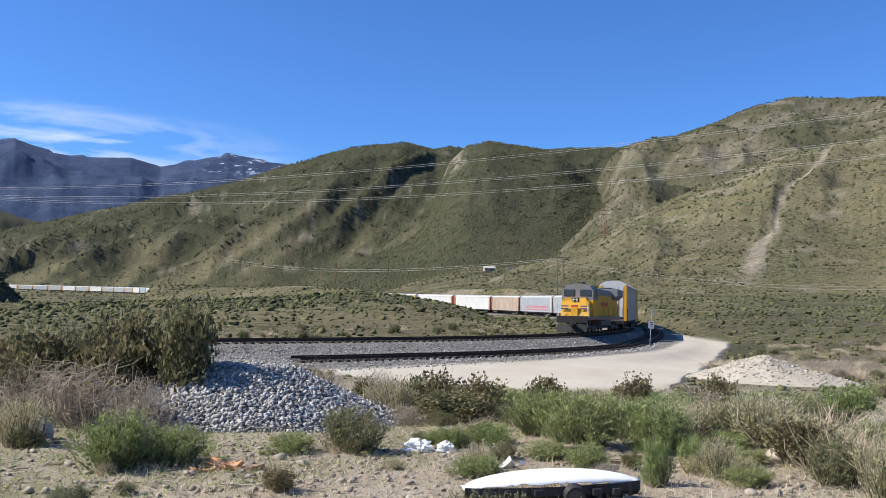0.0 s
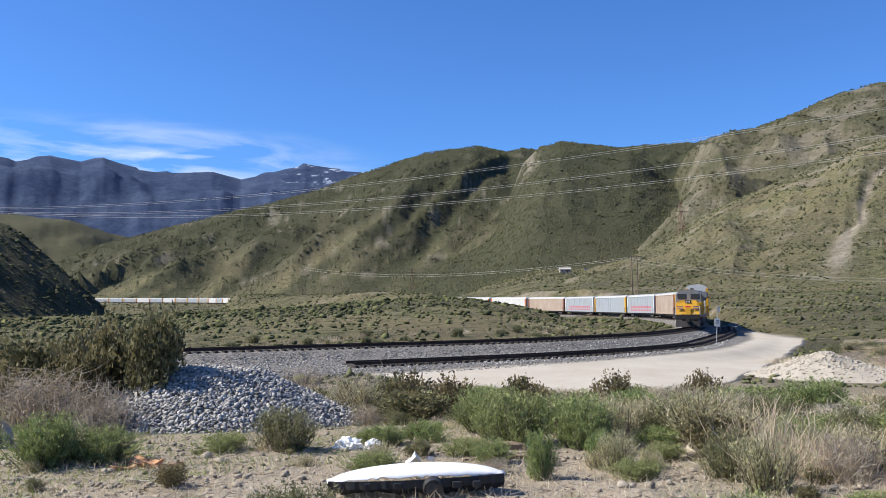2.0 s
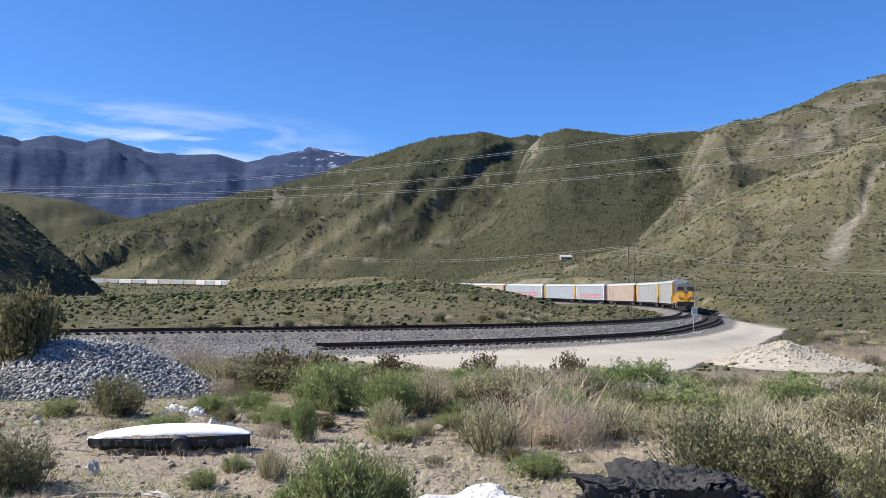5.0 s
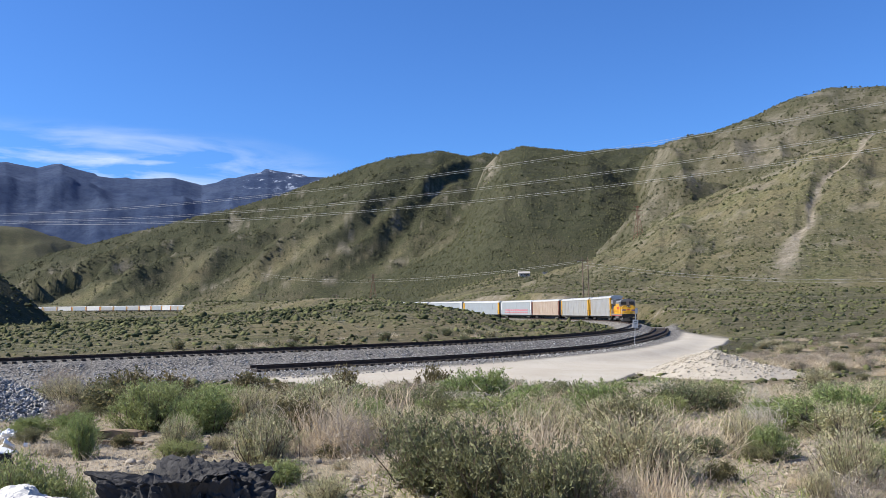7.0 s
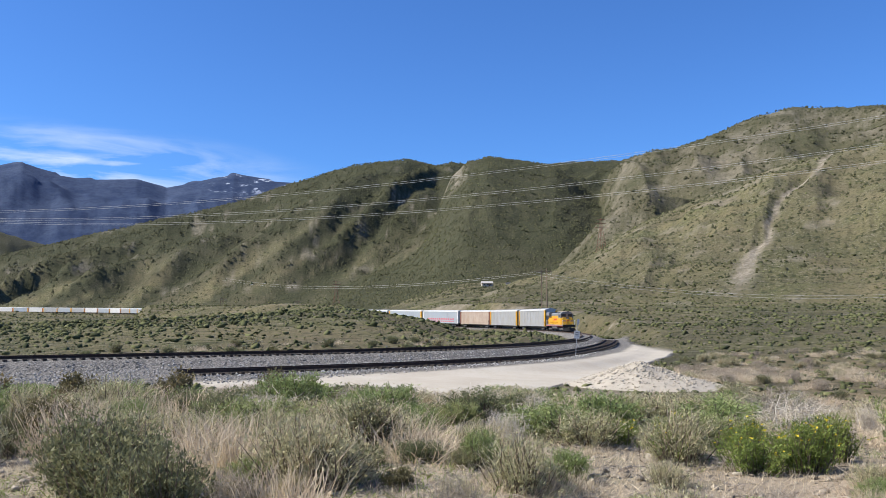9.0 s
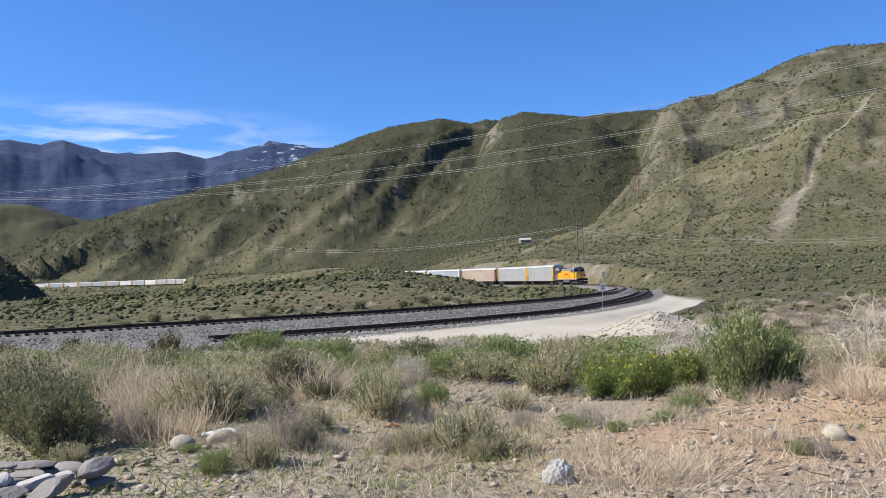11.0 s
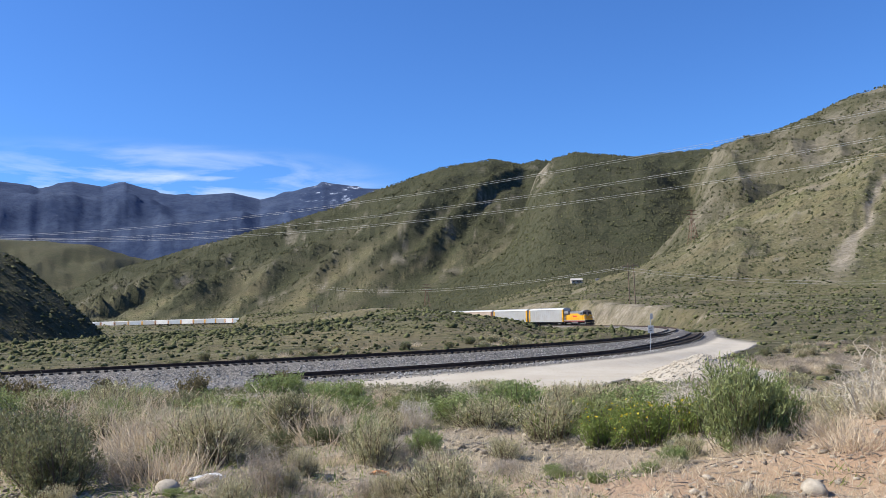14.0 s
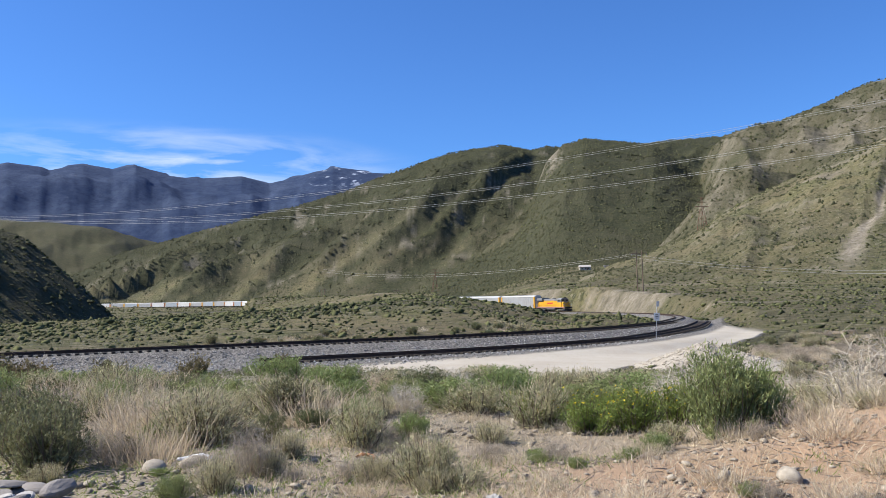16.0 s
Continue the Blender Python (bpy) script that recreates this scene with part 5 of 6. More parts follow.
def gravel_pile():
    """A heap of crushed ballast, with its outer stones lying on it."""
    rg = np.random.default_rng(3)
    cx, cy, zb = -2.65, 11.4, -0.12
    pile = thing("ballast_pile", "heap of crushed grey ballast stone beside shrubs", "gravel pile", m=Matrix.Translation((cx, cy, zb)))

    def top(u, v):
        q = np.sqrt((u / (2.0 + 0.35 * np.sin(2.2 * np.arctan2(v, u)) + 0.25 * (u > 0))) ** 2 + (v / 1.75) ** 2)
        ridge = np.clip(1 - q, 0, 1) ** 0.8
        lean = 1 - 0.10 * u
        return 0.84 * np.minimum(ridge * 1.25, 0.86 + 0.14 * ridge) * lean + 0.10 * fbm(u * 1.3 + 3, v * 1.3, 3) - 0.05

    g = np.linspace(-2.9, 2.9, 60)
    U, V = np.meshgrid(g, g)
    Z = top(U.ravel(), V.ravel())
    vs = np.stack((U.ravel(), V.ravel(), Z), 1)
    i = (np.arange(59)[:, None] * 60 + np.arange(59)[None]).ravel()
    keep = Z[i] > -0.045
    i = i[keep]
    fs = np.stack((i, i + 1, i + 61, i + 60), 1)
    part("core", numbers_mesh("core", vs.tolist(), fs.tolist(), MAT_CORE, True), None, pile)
    pool = [mesh_of("ballast_stone", stone_bm(rg, 1, rg.uniform(0.7, 1), rg.uniform(0.5, 0.8), 0.2, 1), MAT_GRAVEL) for _ in range(5)]
    n = 0
    while n < 290:
        u, v = rg.uniform(-1.8, 1.8), rg.uniform(-1.7, 0.4)
        z = float(top(np.array([u]), np.array([v]))[0])
        if z < 0.02:
            continue
        s = rg.uniform(0.04, 0.07)
        ob = part("ballast_stone", pool[n % 5], None, pile)
        ob.matrix_basis = pose(u, v, z + s * 0.2, rg.uniform(0, 360), rg.uniform(0, 360), 0) @ Matrix.Scale(s, 4)
        n += 1
    u, v = rg.uniform(-2.4, 2.9, 32000), rg.uniform(-2.3, 1.6, 32000)
    z = top(u, v)
    k = z > -0.04
    u, v, z = u[k], v[k], z[k]
    s = rg.uniform(0.03, 0.068, len(u))
    vv, ff = lumps(rg, u, v, z + s * 0.15, s, s * rg.uniform(0.5, 1, len(u)), 0.42)
    st = joined_stuff("loose_ballast", vv, ff, MAT_GRAVEL, "", "")
    st.parent = pile


gravel_pile()


def spoil_pile():
    """The pale heap of broken rock by the road."""
    rg = np.random.default_rng(4)
    cx, cy = 18.9, 50.2
    zb = height(cx, cy)
    pile = thing("spoil_pile", "low heap of pale broken rock and earth beside the road", "spoil pile", m=Matrix.Translation((cx, cy, zb)))

    def top(u, v):
        q = np.sqrt((u / 5.2) ** 2 + (v / 4.4) ** 2)
        two = np.exp(-(((u + 0.9) / 1.7) ** 2 + (v / 2.2) ** 2)) * 0.45
        return 1.15 * np.clip(1 - q, 0, 1) ** 0.75 + two + 0.45 * fbm(u * 0.7 + 3, v * 0.7, 4) * np.clip(1.2 - q, 0, 1) - 0.12

    g = np.linspace(-5.2, 5.2, 90)
    U, V = np.meshgrid(g, g)
    Z = top(U.ravel(), V.ravel())
    i = (np.arange(89)[:, None] * 90 + np.arange(89)[None]).ravel()
    i = i[Z[i] > -0.2]
    fs = np.stack((i, i + 1, i + 91, i + 90), 1)
    part("mound", numbers_mesh("mound", np.stack((U.ravel(), V.ravel(), Z), 1).tolist(), fs.tolist(), MAT_PILE, True), None, pile)
    u, v = rg.normal(size=5200) * 2.2, rg.normal(size=5200) * 2.0
    z = top(u, v)
    k = z > -0.08
    u, v, z = u[k], v[k], z[k]
    s = rg.uniform(0.05, 0.22, len(u)) * rg.uniform(0.3, 1, len(u)) ** 3
    vv, ff = lumps(rg, u, v, z + s * 0.1, s, s * 0.7, 0.25)
    joined_stuff("loose_rock", vv, ff, MAT_PILE, "", "").parent = pile


spoil_pile()


def scatter_stones():
    rg = np.random.default_rng(8)
    pool = [mesh_of("stone", stone_bm(rg, 1, rg.uniform(0.65, 1), rg.uniform(0.45, 0.7), 0.3, 2), MAT_STONE, True) for _ in range(7)]
    named = [(11.3, 4.02, 0.20), (10.9, 4.1, 0.15), (5.21, 7.95, 0.22), (5.1, 8.1, 0.14), (8.64, 8.69, 0.3), (9.0, 7.5, 0.2), (-1.35, 7.9, 0.14), (3.34, 8.5, 0.26), (2.9, 8.2, 0.16), (7.1, 4.3, 0.22), (6.9, 4.1, 0.2), (9.4, 6.9, 0.14)]
    n = 0
    while n < 130:
        if n < len(named):
            x, y, s = named[n]
        else:
            x, y = rg.uniform(-4, 15), rg.uniform(3.0, 9.5)
            s = 0.04 + 0.10 * rg.random() ** 3
        ob = tagged(new("stone", pool[n % 7]), "pale tan stone lying on the stony soil", "stone", "stones")
        ob.matrix_basis = pose(x, y, height(x, y) + s * 0.16, rg.uniform(-25, 25), rg.uniform(-25, 25), rg.uniform(0, 360)) @ Matrix.Scale(s, 4)
        n += 1
    m = 62000
    x, y = rg.uniform(-7, 17, m), 2.4 + 9 * rg.random(m) ** 1.3
    k = rg.random(m) < 0.25 + 1.5 * np.clip(fbm(x / 1.7, y / 1.7, 4) + 0.15, 0, 0.6)
    x, y = x[k], y[k]
    z = land(x, y)[0]
    s = 0.012 + 0.07 * rg.random(len(x)) ** 6
    v, f = lumps(rg, x, y, z + s * 0.12, s, s * 0.6, 0.3)
    joined_stuff("pebbles", v, f, MAT_STONE, "loose tan pebbles strewn over the soil", "pebbles")
    # ballast lying on the bank between the tracks
    m = 16000
    run, off = rg.uniform(150, 300, m), rg.uniform(2.0, 11.0, m)
    i = np.arange(len(TRACK))
    dd = np.gradient(TRACK[:, :2], axis=0)
    x = np.interp(run, i, TRACK[:, 0]) + np.interp(run, i, dd[:, 1]) * off
    y = np.interp(run, i, TRACK[:, 1]) - np.interp(run, i, dd[:, 0]) * off
    k = off < np.interp(run, [150, 225, 262, 285, 320], [11, 11, 7.0, 4.6, 4.0])
    x, y = x[k], y[k]
    z = land(x, y)[0]
    s = rg.uniform(0.06, 0.16, len(x))
    v, f = lumps(rg, x, y, z + s * 0.2, s, s * 0.7, 0.2)
    joined_stuff("bank_ballast", v, f, MAT_GRAVEL, "grey crushed ballast on the railway bank", "ballast")


scatter_stones()


def grass_blades():
    """Short dry and green blades over the soil."""
    rg = np.random.default_rng(9)
    for name, mat, n, thr, label in (("dry_grass", MAT_DRY, 110000, -0.05, "thin dry grass over the soil"), ("green_grass", MAT_YELLOWGREEN, 100000, 0.02, "short green weeds in patches on the soil")):
        x, y = rg.uniform(-9, 19, n), 2.6 + 13 * rg.random(n) ** 1.2
        k = fbm(x / 2.2 + (30 if name == "dry_grass" else 0), y / 2.2, 4) > thr - 0.012 * np.clip(y - 6, 0, 10)
        x, y = x[k], y[k]
        z = land(x, y)[0]
        b = np.stack((x, y, z - 0.01), 1)
        h = rg.uniform(0.02, 0.12, len(x)) if name == "dry_grass" else rg.uniform(0.02, 0.085, len(x))
        t = b + np.stack((rg.normal(size=len(x)) * 0.05, rg.normal(size=len(x)) * 0.05, h), 1)
        v, f = blades(rg, b, t, 0.0055 if name == "dry_grass" else 0.008, 2, 0.15)
        joined_stuff(name, v, f, mat, label, "grass")

    # fallen twigs and straw
    n = 17000
    x, y = rg.uniform(-8, 18, n), 2.5 + 9 * rg.random(n) ** 1.3
    z = land(x, y)[0] + 0.012
    b = np.stack((x, y, z), 1)
    a, L = rg.uniform(0, 2 * math.pi, n), rg.uniform(0.04, 0.26, n) ** 1.0
    t = b + np.stack((np.cos(a) * L, np.sin(a) * L, rg.normal(size=n) * 0.02 + 0.01), 1)
    v, f = blades(rg, b, t, 0.011, 2, 0.1)
    joined_stuff("fallen_twigs", v, f, MAT_DEAD, "fallen grey twigs and straw littering the soil", "litter")


grass_blades()


# ---- rubbish by the path ----


def car_bumper():
    """A torn white bumper cover lying face down: bowed shell, ragged black edge, lamp ring."""
    rg = np.random.default_rng(2)
    x0, y0, x1, y1 = 0.13, 6.20, 1.42, 6.42
    mx, my = (x0 + x1) / 2, (y0 + y1) / 2
    yaw = math.degrees(math.atan2(y1 - y0, x1 - x0))
    top = thing("car_bumper", "torn white plastic car bumper cover lying on the soil", "car bumper", m=pose(mx, my, height(mx, my), 0, 0, yaw))
    n, k, L = 40, 9, 1.38
    verts, faces = [], []
    for i in range(n + 1):
        f = i / n
        x = (f - 0.5) * L
        taper = math.sin(math.pi * min(max(f, 0.02), 0.98)) ** 0.45
        for j in range(k):
            g = j / (k - 1)
            y = -0.20 + 0.46 * g * taper + 0.10 * (2 * f - 1) ** 2
            z = 0.10 + 0.115 * taper * math.sin(math.pi * (0.12 + 0.80 * g)) ** 0.8 + 0.006 * rg.normal() * (j == 0) + 0.03 * f
            verts.append((x, y, z))
    for i in range(n):
        for j in range(k - 1):
            a = i * k + j
            faces.append((a, a + k, a + k + 1, a + 1))
    me = numbers_mesh("shell", verts, faces, MAT_PLASTIC, True)
    ob = part("shell", me, None, top, "scuffed white painted shell")
    so = ob.modifiers.new("thick", "SOLIDIFY")
    so.thickness = 0.006
    verts, faces = [], []
    for i in range(n + 1):
        f = i / n
        x, w = (f - 0.5) * L * 0.985, 0.10 * (2 * f - 1) ** 2
        hang = 0.02 + 0.03 * rg.random()
        verts += [(x, -0.205 + w, 0.125 + 0.03 * f), (x, -0.215 + w + 0.02 * rg.random(), 0.07 + 0.02 * f), (x, -0.15 + w, hang)]
    for i in range(n):
        for j in range(2):
            a = i * 3 + j
            faces.append((a, a + 1, a + 4, a + 3))
    ob = part("lower_edge", numbers_mesh("lower_edge", verts, faces, MAT_BLACKPL), None, top, "ragged black inner edge")
    ob.modifiers.new("thick", "SOLIDIFY").thickness = 0.02
    bm = bmesh.new()
    rod(bm, (0.12, -0.19, 0.085), (0.12, -0.255, 0.075), 0.085, 20, 0.075)
    part("lamp_ring", bm, MAT_BLACKPL, top, "round black fog lamp housing")
    bm = bmesh.new()
    rod(bm, (0.12, -0.252, 0.075), (0.12, -0.262, 0.074), 0.058, 18)
    part("lamp_glass", bm, MAT_GLASS, top)
    for x, w in ((-0.38, 0.05), (0.45, 0.06), (0.30, 0.07), (-0.15, 0.06)):
        bm = box(bmesh.new(), x, -0.21, 0.10, w, 0.03, 0.05, 0.008)
        part("clip_tab", bm, MAT_ZINC if w > 0.09 else MAT_BLACKPL, top)


def crumpled(name, x, y, w, h, mat, label, category, seed, sharp=0.3):
    """A crumpled film or torn sheet on the ground."""
    rg = np.random.default_rng(seed)
    bm = bmesh.new()
    bmesh.ops.create_icosphere(bm, subdivisions=4, radius=1.0)
    for v in bm.verts:
        p = v.co
        k = 1 + sharp * (noise.noise(p * 2.3 + Vector((seed, 0, 0))) + 0.6 * noise.noise(p * 6.0))
        v.co = Vector((p.x * k * w / 2, p.y * k * w * 0.36, max(p.z * k, -0.15) * h))
    ob = tagged(new(name, mesh_of(name, bm, mat)), label, category)
    ob.matrix_basis = pose(x, y, height(x, y) + 0.02, 0, 0, rg.uniform(-20, 20))
    return ob


def shard(x, y, s, yaw, seed):
    rg = np.random.default_rng(seed)
    bm = bmesh.new()
    pts = [(-0.5, 0), (0.45, 0.02), (0.32, 0.38), (-0.05, 0.85), (-0.2, 0.45)]
    a = [bm.verts.new((u * s, -0.01, v * s)) for u, v in pts]
    b = [bm.verts.new((u * s * 0.97, 0.02 + 0.03 * rg.random(), v * s * 0.97)) for u, v in pts]
    bm.faces.new(a[::-1])
    bm.faces.new(b)
    for i in range(5):
        bm.faces.new((a[i], a[(i + 1) % 5], b[(i + 1) % 5], b[i]))
    bmesh.ops.recalc_face_normals(bm, faces=bm.faces)
    ob = tagged(new("plastic_shard", mesh_of("plastic_shard", bm, MAT_PLASTIC)), "jagged white plastic shard on the ground", "shard", "plastic shards")
    ob.matrix_basis = pose(x, y, height(x, y) - 0.005, 48, 0, yaw)


def plank(name, x, y, length, w, t, yaw, mat, label, z=0.0, roll=0):
    rg = np.random.default_rng(int(abs(x * 100) + length * 10))
    bm = bmesh.new()
    box(bm, 0, 0, 0, length, w, t, t * 0.12)
    bmesh.ops.subdivide_edges(bm, edges=[e for e in bm.edges if e.calc_length() > length * 0.5], cuts=9)
    for v in bm.verts:
        f = v.co.x / length
        v.co.z += 0.015 * math.sin(5 * f + x) + 0.004 * rg.normal()
        v.co.y += 0.01 * rg.normal() * (1 if abs(f) > 0.4 else 0.4)
        if abs(f) > 0.45:
            v.co.x += 0.06 * length * 0.3 * rg.normal()
    ob = tagged(new(name, mesh_of(name, bm, mat)), label, "timber", "timbers")
    ob.matrix_basis = pose(x, y, height(x, y) + t * 0.35 + z, roll, 0, yaw)


def rubble(name, x, y, z, w, d, h, mat, label, category, seed, yaw=0, rough=False):
    rg = np.random.default_rng(seed)
    bm = stone_bm(rg, w, d, h, 0.5, 5 if rough else 3)
    for v in bm.verts:
        q = v.co.copy()
        o = Vector((seed, 3, 1))
        v.co += q.normalized() * (0.30 if rough else 0.06) * min(w, h) * (0.7 * noise.noise(q * 7 + o) + 0.55 * noise.noise(q * 18 + o) + 0.35 * noise.noise(q * 42 + o) + 0.25 * noise.noise(q * 95 + o))
    ob = tagged(new(name, mesh_of(name, bm, mat, rough)), label, category, name + "s")
    ob.matrix_basis = pose(x, y, z, rg.uniform(-12, 12), rg.uniform(-12, 12), yaw)


car_bumper()
crumpled("plastic_bag", -0.30, 9.0, 0.30, 0.10, MAT_BAG, "crumpled white plastic bag caught in low weeds", "plastic bag", 3, 0.55)
crumpled("plastic_bag", 0.0, 8.9, 0.18, 0.08, MAT_BAG, "crumpled white plastic bag caught in low weeds", "plastic bag", 5, 0.55)
shard(0.57, 7.85, 0.17, 20, 1)
shard(0.72, 7.98, 0.08, -30, 2)
crumpled("foil_cup", 0.52, 5.40, 0.10, 0.09, MAT_ZINC, "crushed silvery drink cup on the soil", "cup", 7, 0.4)
plank("timber", 1.25, 8.75, 0.75, 0.14, 0.09, 4, MAT_TIMBER, "dark weathered timber half sunk in the weeds")
plank("timber", 1.45, 8.15, 0.80, 0.06, 0.035, 8, MAT_TIMBER, "weathered timber stake lying on the soil")
plank("split_board", -2.05, 7.80, 0.34, 0.11, 0.04, -20, MAT_SPLINTER, "split orange board on the stony soil", 0.03, 18)
plank("split_board", -1.85, 7.72, 0.36, 0.10, 0.04, 12, MAT_SPLINTER, "split orange board on the stony soil", 0.0, -10)
plank("split_board", -2.2, 7.62, 0.22, 0.07, 0.03, 40, MAT_SPLINTER, "split orange board on the stony soil")
plank("bleached_stick", 1.3, 4.75, 0.42, 0.04, 0.02, -28, MAT_CONCRETE, "bleached flat stick on the soil")
plank("bleached_stick", 0.85, 4.7, 0.5, 0.03, 0.02, 15, MAT_STONE, "bleached flat stick on the soil")
plank("bleached_stick", 1.9, 4.6, 0.34, 0.03, 0.02, -50, MAT_STONE, "bleached flat stick on the soil")
plank("bleached_stick", 0.35, 4.5, 0.45, 0.035, 0.02, 60, MAT_STONE, "bleached flat stick on the soil")
plank("bleached_stick", -1.6, 6.9, 0.4, 0.03, 0.02, 10, MAT_STONE, "bleached flat stick on the soil")
plank("bleached_stick", 7.05, 4.45, 0.26, 0.07, 0.015, -10, MAT_PLASTIC, "bleached flat stick on the soil", 0.05)
plank("bleached_stick", 8.27, 4.96, 0.16, 0.035, 0.02, 6, MAT_SPLINTER, "short orange wood offcut on the soil", 0.01)
plank("dead_branch", 12.95, 5.75, 0.75, 0.03, 0.03, -12, MAT_BLACKPL, "dark fallen branch on the orange bank", 0.07)
rubble("concrete_block", -4.35, 9.1, 0.12, 0.26, 0.2, 0.4, MAT_CONCRETE, "pale broken concrete block among weeds", "concrete", 61)
# heap of broken asphalt and concrete beside the path


def broken_lump(name, x, y, z, w, d, h, mat, label, category, seed, yaw, pit):
    """A torn lump with a flattened top, stepped layers on its sides and a pitted skin."""
    bm = bmesh.new()
    bmesh.ops.create_icosphere(bm, subdivisions=6, radius=1.0)
    o = Vector((seed, 2.0, 5.0))
    for v in bm.verts:
        p = v.co.copy()
        k = 1 + 0.30 * noise.noise(p * 1.4 + o) + 0.16 * noise.noise(p * 3.2 + o) + pit * (0.10 * noise.noise(p * 8 + o) + 0.07 * noise.noise(p * 19 + o) + 0.045 * noise.noise(p * 45 + o))
        top = 0.62 + 0.16 * noise.noise(Vector((p.x * 1.7, p.y * 1.7, seed))) + pit * 0.03 * noise.noise(p * 14 + o)
        zz = p.z * k
        zz = zz if zz < top else top + (zz - top) * 0.15
        step = 1 + 0.07 * math.sin(9 * zz + 3 * noise.noise(p * 2 + o))
        v.co = Vector((p.x * k * step * w / 2, p.y * k * step * d / 2, zz * h / 2))
    ob = tagged(new(name, mesh_of(name, bm, mat)), label, category, name + "s")
    ob.matrix_basis = pose(x, y, z, 0, 0, yaw)


broken_lump("asphalt_chunk", 4.36, 2.42, 0.36, 0.74, 0.58, 1.02, MAT_ASPHALT, "large rough broken lump of dark asphalt on the soil", "asphalt chunk", 70, 6, 1.5)
broken_lump("asphalt_chunk", 4.10, 2.22, 0.30, 0.34, 0.30, 0.62, MAT_ASPHALT, "rough broken chunk of dark asphalt leaning on a larger lump", "asphalt chunk", 74, 40, 1.5)
broken_lump("asphalt_chunk", 4.62, 2.12, 0.20, 0.34, 0.34, 0.5, MAT_GREYROCK, "rough broken chunk of greyish asphalt beside a larger lump", "asphalt chunk", 77, -20, 1.3)
broken_lump("asphalt_chunk", 4.30, 2.08, 0.24, 0.4, 0.3, 0.5, MAT_GREYROCK, "rough broken chunk of greyish asphalt beside a larger lump", "asphalt chunk", 79, 15, 1.3)
broken_lump("concrete_chunk", 3.62, 2.36, 0.38, 0.52, 0.34, 0.72, MAT_PLASTER, "lumpy white broken plaster or concrete on the soil", "concrete chunk", 90, 12, 0.7)
broken_lump("concrete_chunk", 3.42, 2.30, 0.28, 0.40, 0.30, 0.6, MAT_PLASTER, "lumpy white broken plaster or concrete on the soil", "concrete chunk", 93, -25, 0.7)
for k in range(30):
    a = random.random
    rubble("asphalt_fragment", 5.8 + 0.95 * a(), 2.5 + 0.85 * a(), 0.02 + 0.13 * a(), 0.12 + 0.26 * a(), 0.10 + 0.16 * a(), 0.05 + 0.05 * a(), MAT_GREYROCK if k % 6 else MAT_CONCRETE, "flat broken slab of grey asphalt in a low heap", "asphalt fragment", 120 + k, 360 * a())
crumpled("pale_stump", 9.42, 3.15, 0.18, 0.11, MAT_CONCRETE, "pale weathered lump half hidden by dry grass", "lump", 11, 0.18)

# ---- sign, poles, wires, house, tower ----


def track_sign():
    x, y = 19.4, 80.5
    z = height(x, y)
    top = thing("track_sign", "small white sign plate on a leaning steel post beside the track", "sign", m=pose(x, y, z, 0, 3.5, 0))
    rod(bm := bmesh.new(), (0, 0, -0.3), (0, 0, 3.35), 0.035, 10)
    part("post", bm, MAT_ZINC, top)
    part("plate", box(bmesh.new(), 0.0, -0.07, 2.05, 0.52, 0.02, 0.72, 0.008), MAT_WHITE, top, "blank white plate")
    part("upper_plate", box(bmesh.new(), 0.06, -0.07, 3.25, 0.24, 0.02, 0.5, 0.008), MAT_ZINC, top, "narrow grey upper plate")
    for k, w in enumerate((0.26, 0.3, 0.2)):
        part("writing_bar", box(bmesh.new(), 0.0, -0.085, 2.25 - 0.16 * k, w, 0.006, 0.05), MAT_BLACK, top)


track_sign()


def h_pole(x, y, tall, gap, yaw=0.0):
    z = height(x, y)
    top = thing("utility_pole", "twin wooden power poles joined by a crossarm", "utility pole", "utility poles", m=pose(x, y, z, 0, 0, yaw))
    for s in (-1, 1):
        part("pole", rod(bmesh.new(), (s * gap / 2, 0, -0.5), (s * gap / 2, 0, tall), 0.20, 10, 0.14), MAT_POLE, top)
    part("crossarm", box(bmesh.new(), 0, 0, tall - 0.9, gap + 3.2, 0.22, 0.26, 0.02), MAT_POLE, top)
    part("brace", rod(bmesh.new(), (-gap / 2, 0, tall - 3.6), (gap / 2, 0, tall - 1.2), 0.07, 6), MAT_POLE, top)
    for u in (-gap / 2 - 1.4, 0, gap / 2 + 1.4):
        part("insulator", rod(bmesh.new(), (u, 0, tall - 1.0), (u, 0, tall - 1.75), 0.09, 8), MAT_GREYPAINT, top)
    return top


h_pole(38.0, 276.0, 12.8, 1.7)
h_pole(-131, 530, 14.0, 1.8)
h_pole(-104, 640, 13.0, 1.8)


def wire(name, pts, r, label):
    """A hanging cable through the points, drawn as a thin tube."""
    n = 5
    verts, faces = [], []
    P = [Vector(p) for p in pts]
    for i, p in enumerate(P):
        t = (P[min(i + 1, len(P) - 1)] - P[max(i - 1, 0)]).normalized()
        u = t.cross(Vector((0, 0, 1))).normalized()
        w = u.cross(t)
        verts += [tuple(p + (u * math.cos(2 * math.pi * k / n) + w * math.sin(2 * math.pi * k / n)) * r) for k in range(n)]
    for i in range(len(P) - 1):
        faces += [(i * n + k, i * n + (k + 1) % n, (i + 1) * n + (k + 1) % n, (i + 1) * n + k) for k in range(n)]
    return tagged(new(name, numbers_mesh(name, verts, faces, MAT_WIRE)), label, "power line", "power lines")


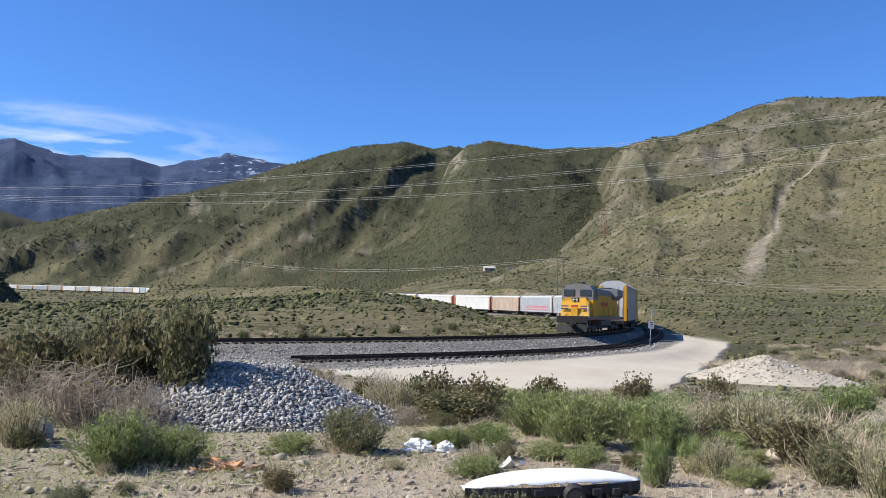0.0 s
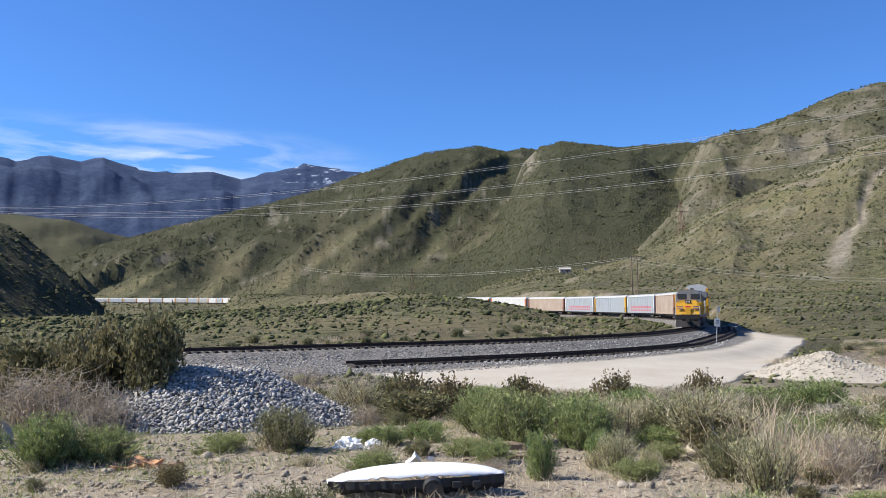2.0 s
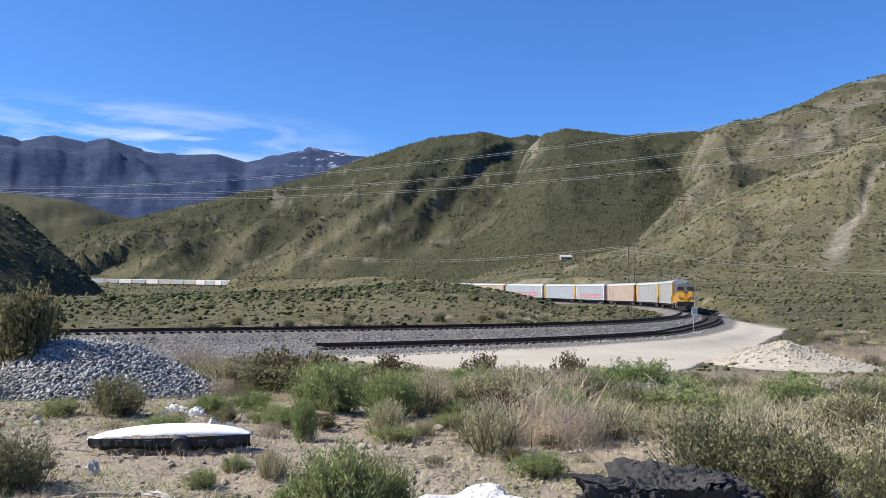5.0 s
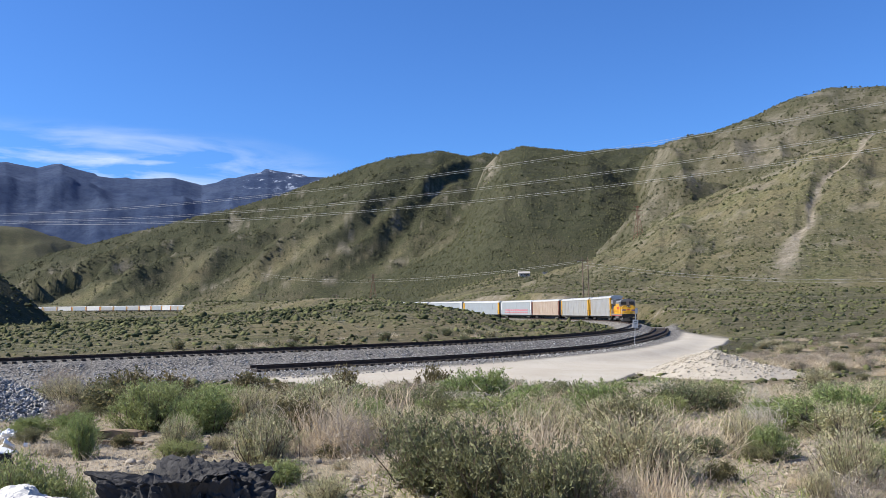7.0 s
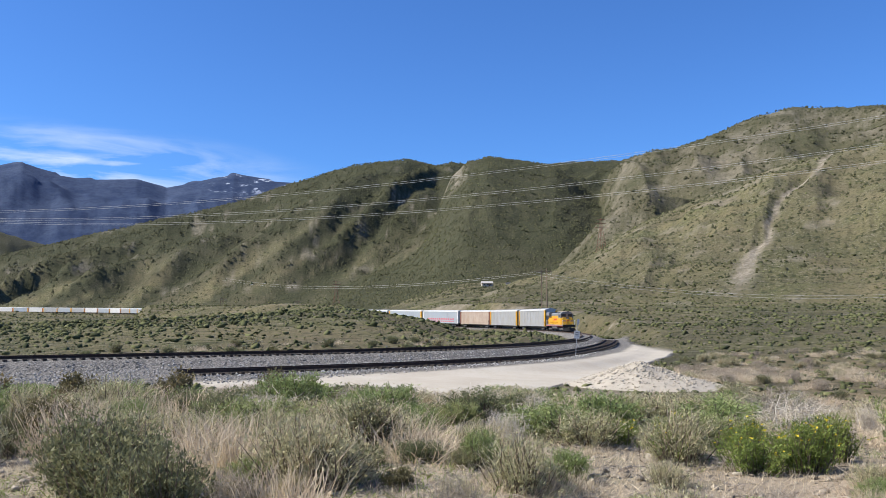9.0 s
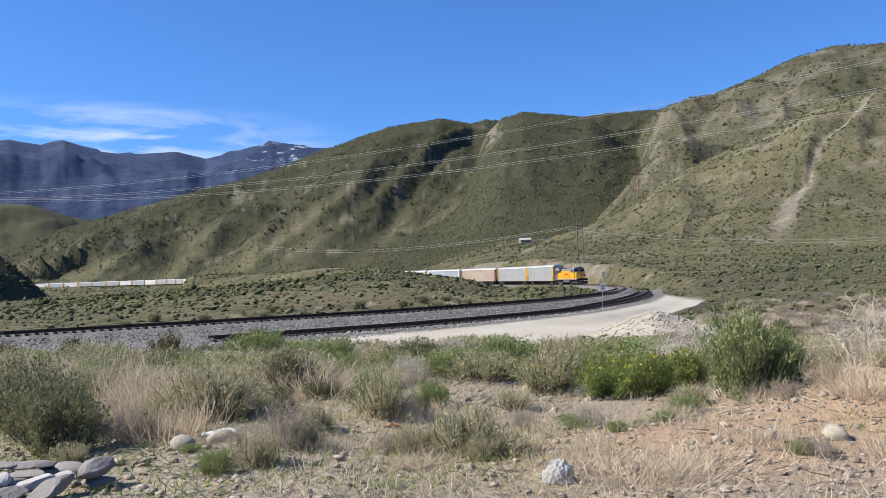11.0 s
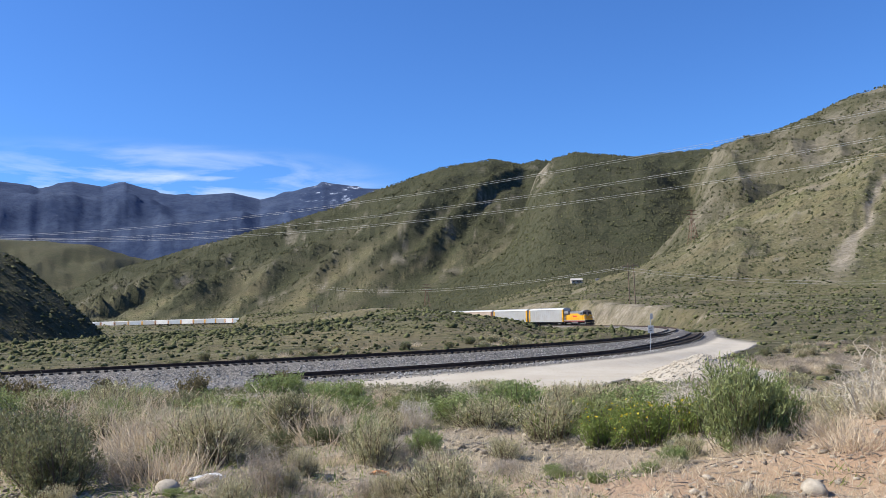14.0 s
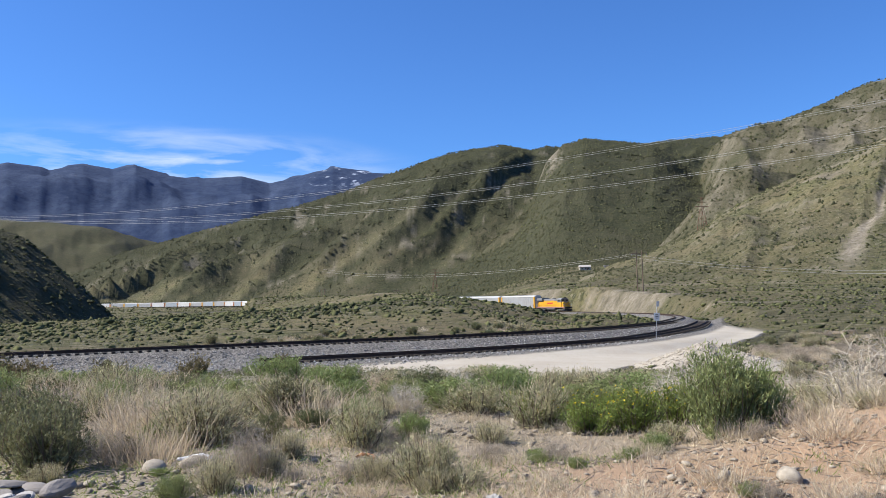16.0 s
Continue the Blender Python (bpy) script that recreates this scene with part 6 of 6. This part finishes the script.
def span(a, b, sag, n=60):
    a, b = Vector(a), Vector(b)
    return [a + (b - a) * (i / n) - Vector((0, 0, 4 * sag * (i / n) * (1 - i / n))) for i in range(n + 1)]


def place(az, el, dist):
    """A point at a bearing and height angle from the standpoint."""
    return (STAND[0] + dist * math.sin(radians(az)), STAND[1] + dist * math.cos(radians(az)), 1.4 + dist * math.tan(radians(el)))


# the high line across the valley: three phases, two cables each
for (az0, e0, az1, e1, sag) in ((-42, 6.2, 36, 12.3, 25.2), (-42, 6.5, 36, 10.7, 28.3), (-42, 6.95, 36, 9.7, 31.5)):
    for off in (0.0, 0.07):
        p = span(place(az0, e0 + off, 900), place(az1, e1 + off * 1.6, 350), sag)
        wire("power_line", p, 0.05, "bright sagging power cable high across the valley")
for (az0, e0, az1, e1) in ((6.1, 3.2, 34, 1.9), (6.1, 3.02, 34, 1.75), (6.1, 3.15, -14.4, 2.8), (6.1, 3.05, -14.4, 2.65)):
    wire("pole_line", span(place(az0, e0, 277), place(az1, e1, 280 if az1 > 0 else 545), 5.0), 0.03, "thin sagging wire from the twin wooden poles")


def lattice_tower(az, dist, tall):
    x, y, _ = place(az, 0, dist)
    z = height(x, y)
    top = thing("lattice_tower", "rust-brown steel lattice power tower on the hillside", "power tower", m=pose(x, y, z, 0, 0, 20))
    rad = lambda h: 3.2 - 2.4 * min(h / (tall * 0.7), 1)
    mat = MAT_RUSTY
    for sx in (-1, 1):
        for sy in (-1, 1):
            bm = bmesh.new()
            rod(bm, (sx * 3.2, sy * 3.2, -1), (sx * 0.8, sy * 0.8, tall * 0.7), 0.16, 6)
            rod(bm, (sx * 0.8, sy * 0.8, tall * 0.7), (sx * 0.5, sy * 0.5, tall), 0.13, 6)
            part("leg", bm, mat, top)
    for k in range(7):
        h0, h1 = tall * 0.1 * k, tall * 0.1 * (k + 1)
        a, b = rad(h0), rad(h1)
        bm = bmesh.new()
        for s in (-1, 1):
            rod(bm, (-a, s * a, h0), (b, s * b, h1), 0.08, 5)
            rod(bm, (s * a, -a, h0), (s * b, b, h1), 0.08, 5)
        part("lattice", bm, mat, top)
    for h, w in ((0.72, 5.5), (0.85, 4.6), (0.97, 3.6)):
        part("arm", box(bmesh.new(), 0, 0, tall * h, 2 * w, 0.4, 0.35, 0.03), mat, top)


MAT_RUSTY = worn("rust_brown_steel", (0.20, 0.10, 0.07), (0.12, 0.07, 0.05), 0.8, 0.1, 0.4, 0.5)
lattice_tower(10.2, 690, 26)
lattice_tower(-7.2, 880, 24)


def hill_house():
    x, y, _ = place(2.75, 0, 640)
    z = height(x, y)
    MAT_WALL = worn("cream_stucco", (0.46, 0.41, 0.34), (0.3, 0.25, 0.2), 0.9, 0, 0.4, 0.3)
    MAT_TILE = worn("pale_shingles", (0.46, 0.43, 0.40), (0.28, 0.25, 0.22), 0.9, 0, 0.4, 0.4)
    top = thing("house", "small cream house with a pale pitched roof below the hill", "house", m=pose(x, y, z - 0.1, 0, 0, 8) @ Matrix.Scale(0.72, 4))
    part("wall", box(bmesh.new(), 0, 0, 1.3, 11, 7, 3.6), MAT_WALL, top)
    bm = bmesh.new()
    prism(bm, [(-4.2, 3.0), (0, 5.0), (4.2, 3.0)], -6, 6)
    part("roof", bm, MAT_TILE, top)
    for u in (-3.2, 0.4, 3.4):
        part("window", box(bmesh.new(), u, -3.52, 1.6, 1.3, 0.08, 1.2, 0.02), MAT_GLASS, top)
    part("door", box(bmesh.new(), 1.9, -3.52, 1.0, 1.0, 0.08, 2.1, 0.02), MAT_BROWN, top)
    s = thing("shed", "low pale shed beside the small house", "shed", m=pose(x + 17, y + 4, height(x + 17, y + 4), 0, 0, -5))
    part("wall", box(bmesh.new(), 0, 0, 1.0, 6, 4, 2.6), MAT_WALL, s)
    part("roof", box(bmesh.new(), 0, 0, 2.4, 6.6, 4.6, 0.22, 0.04), MAT_TILE, s)


hill_house()


motions()
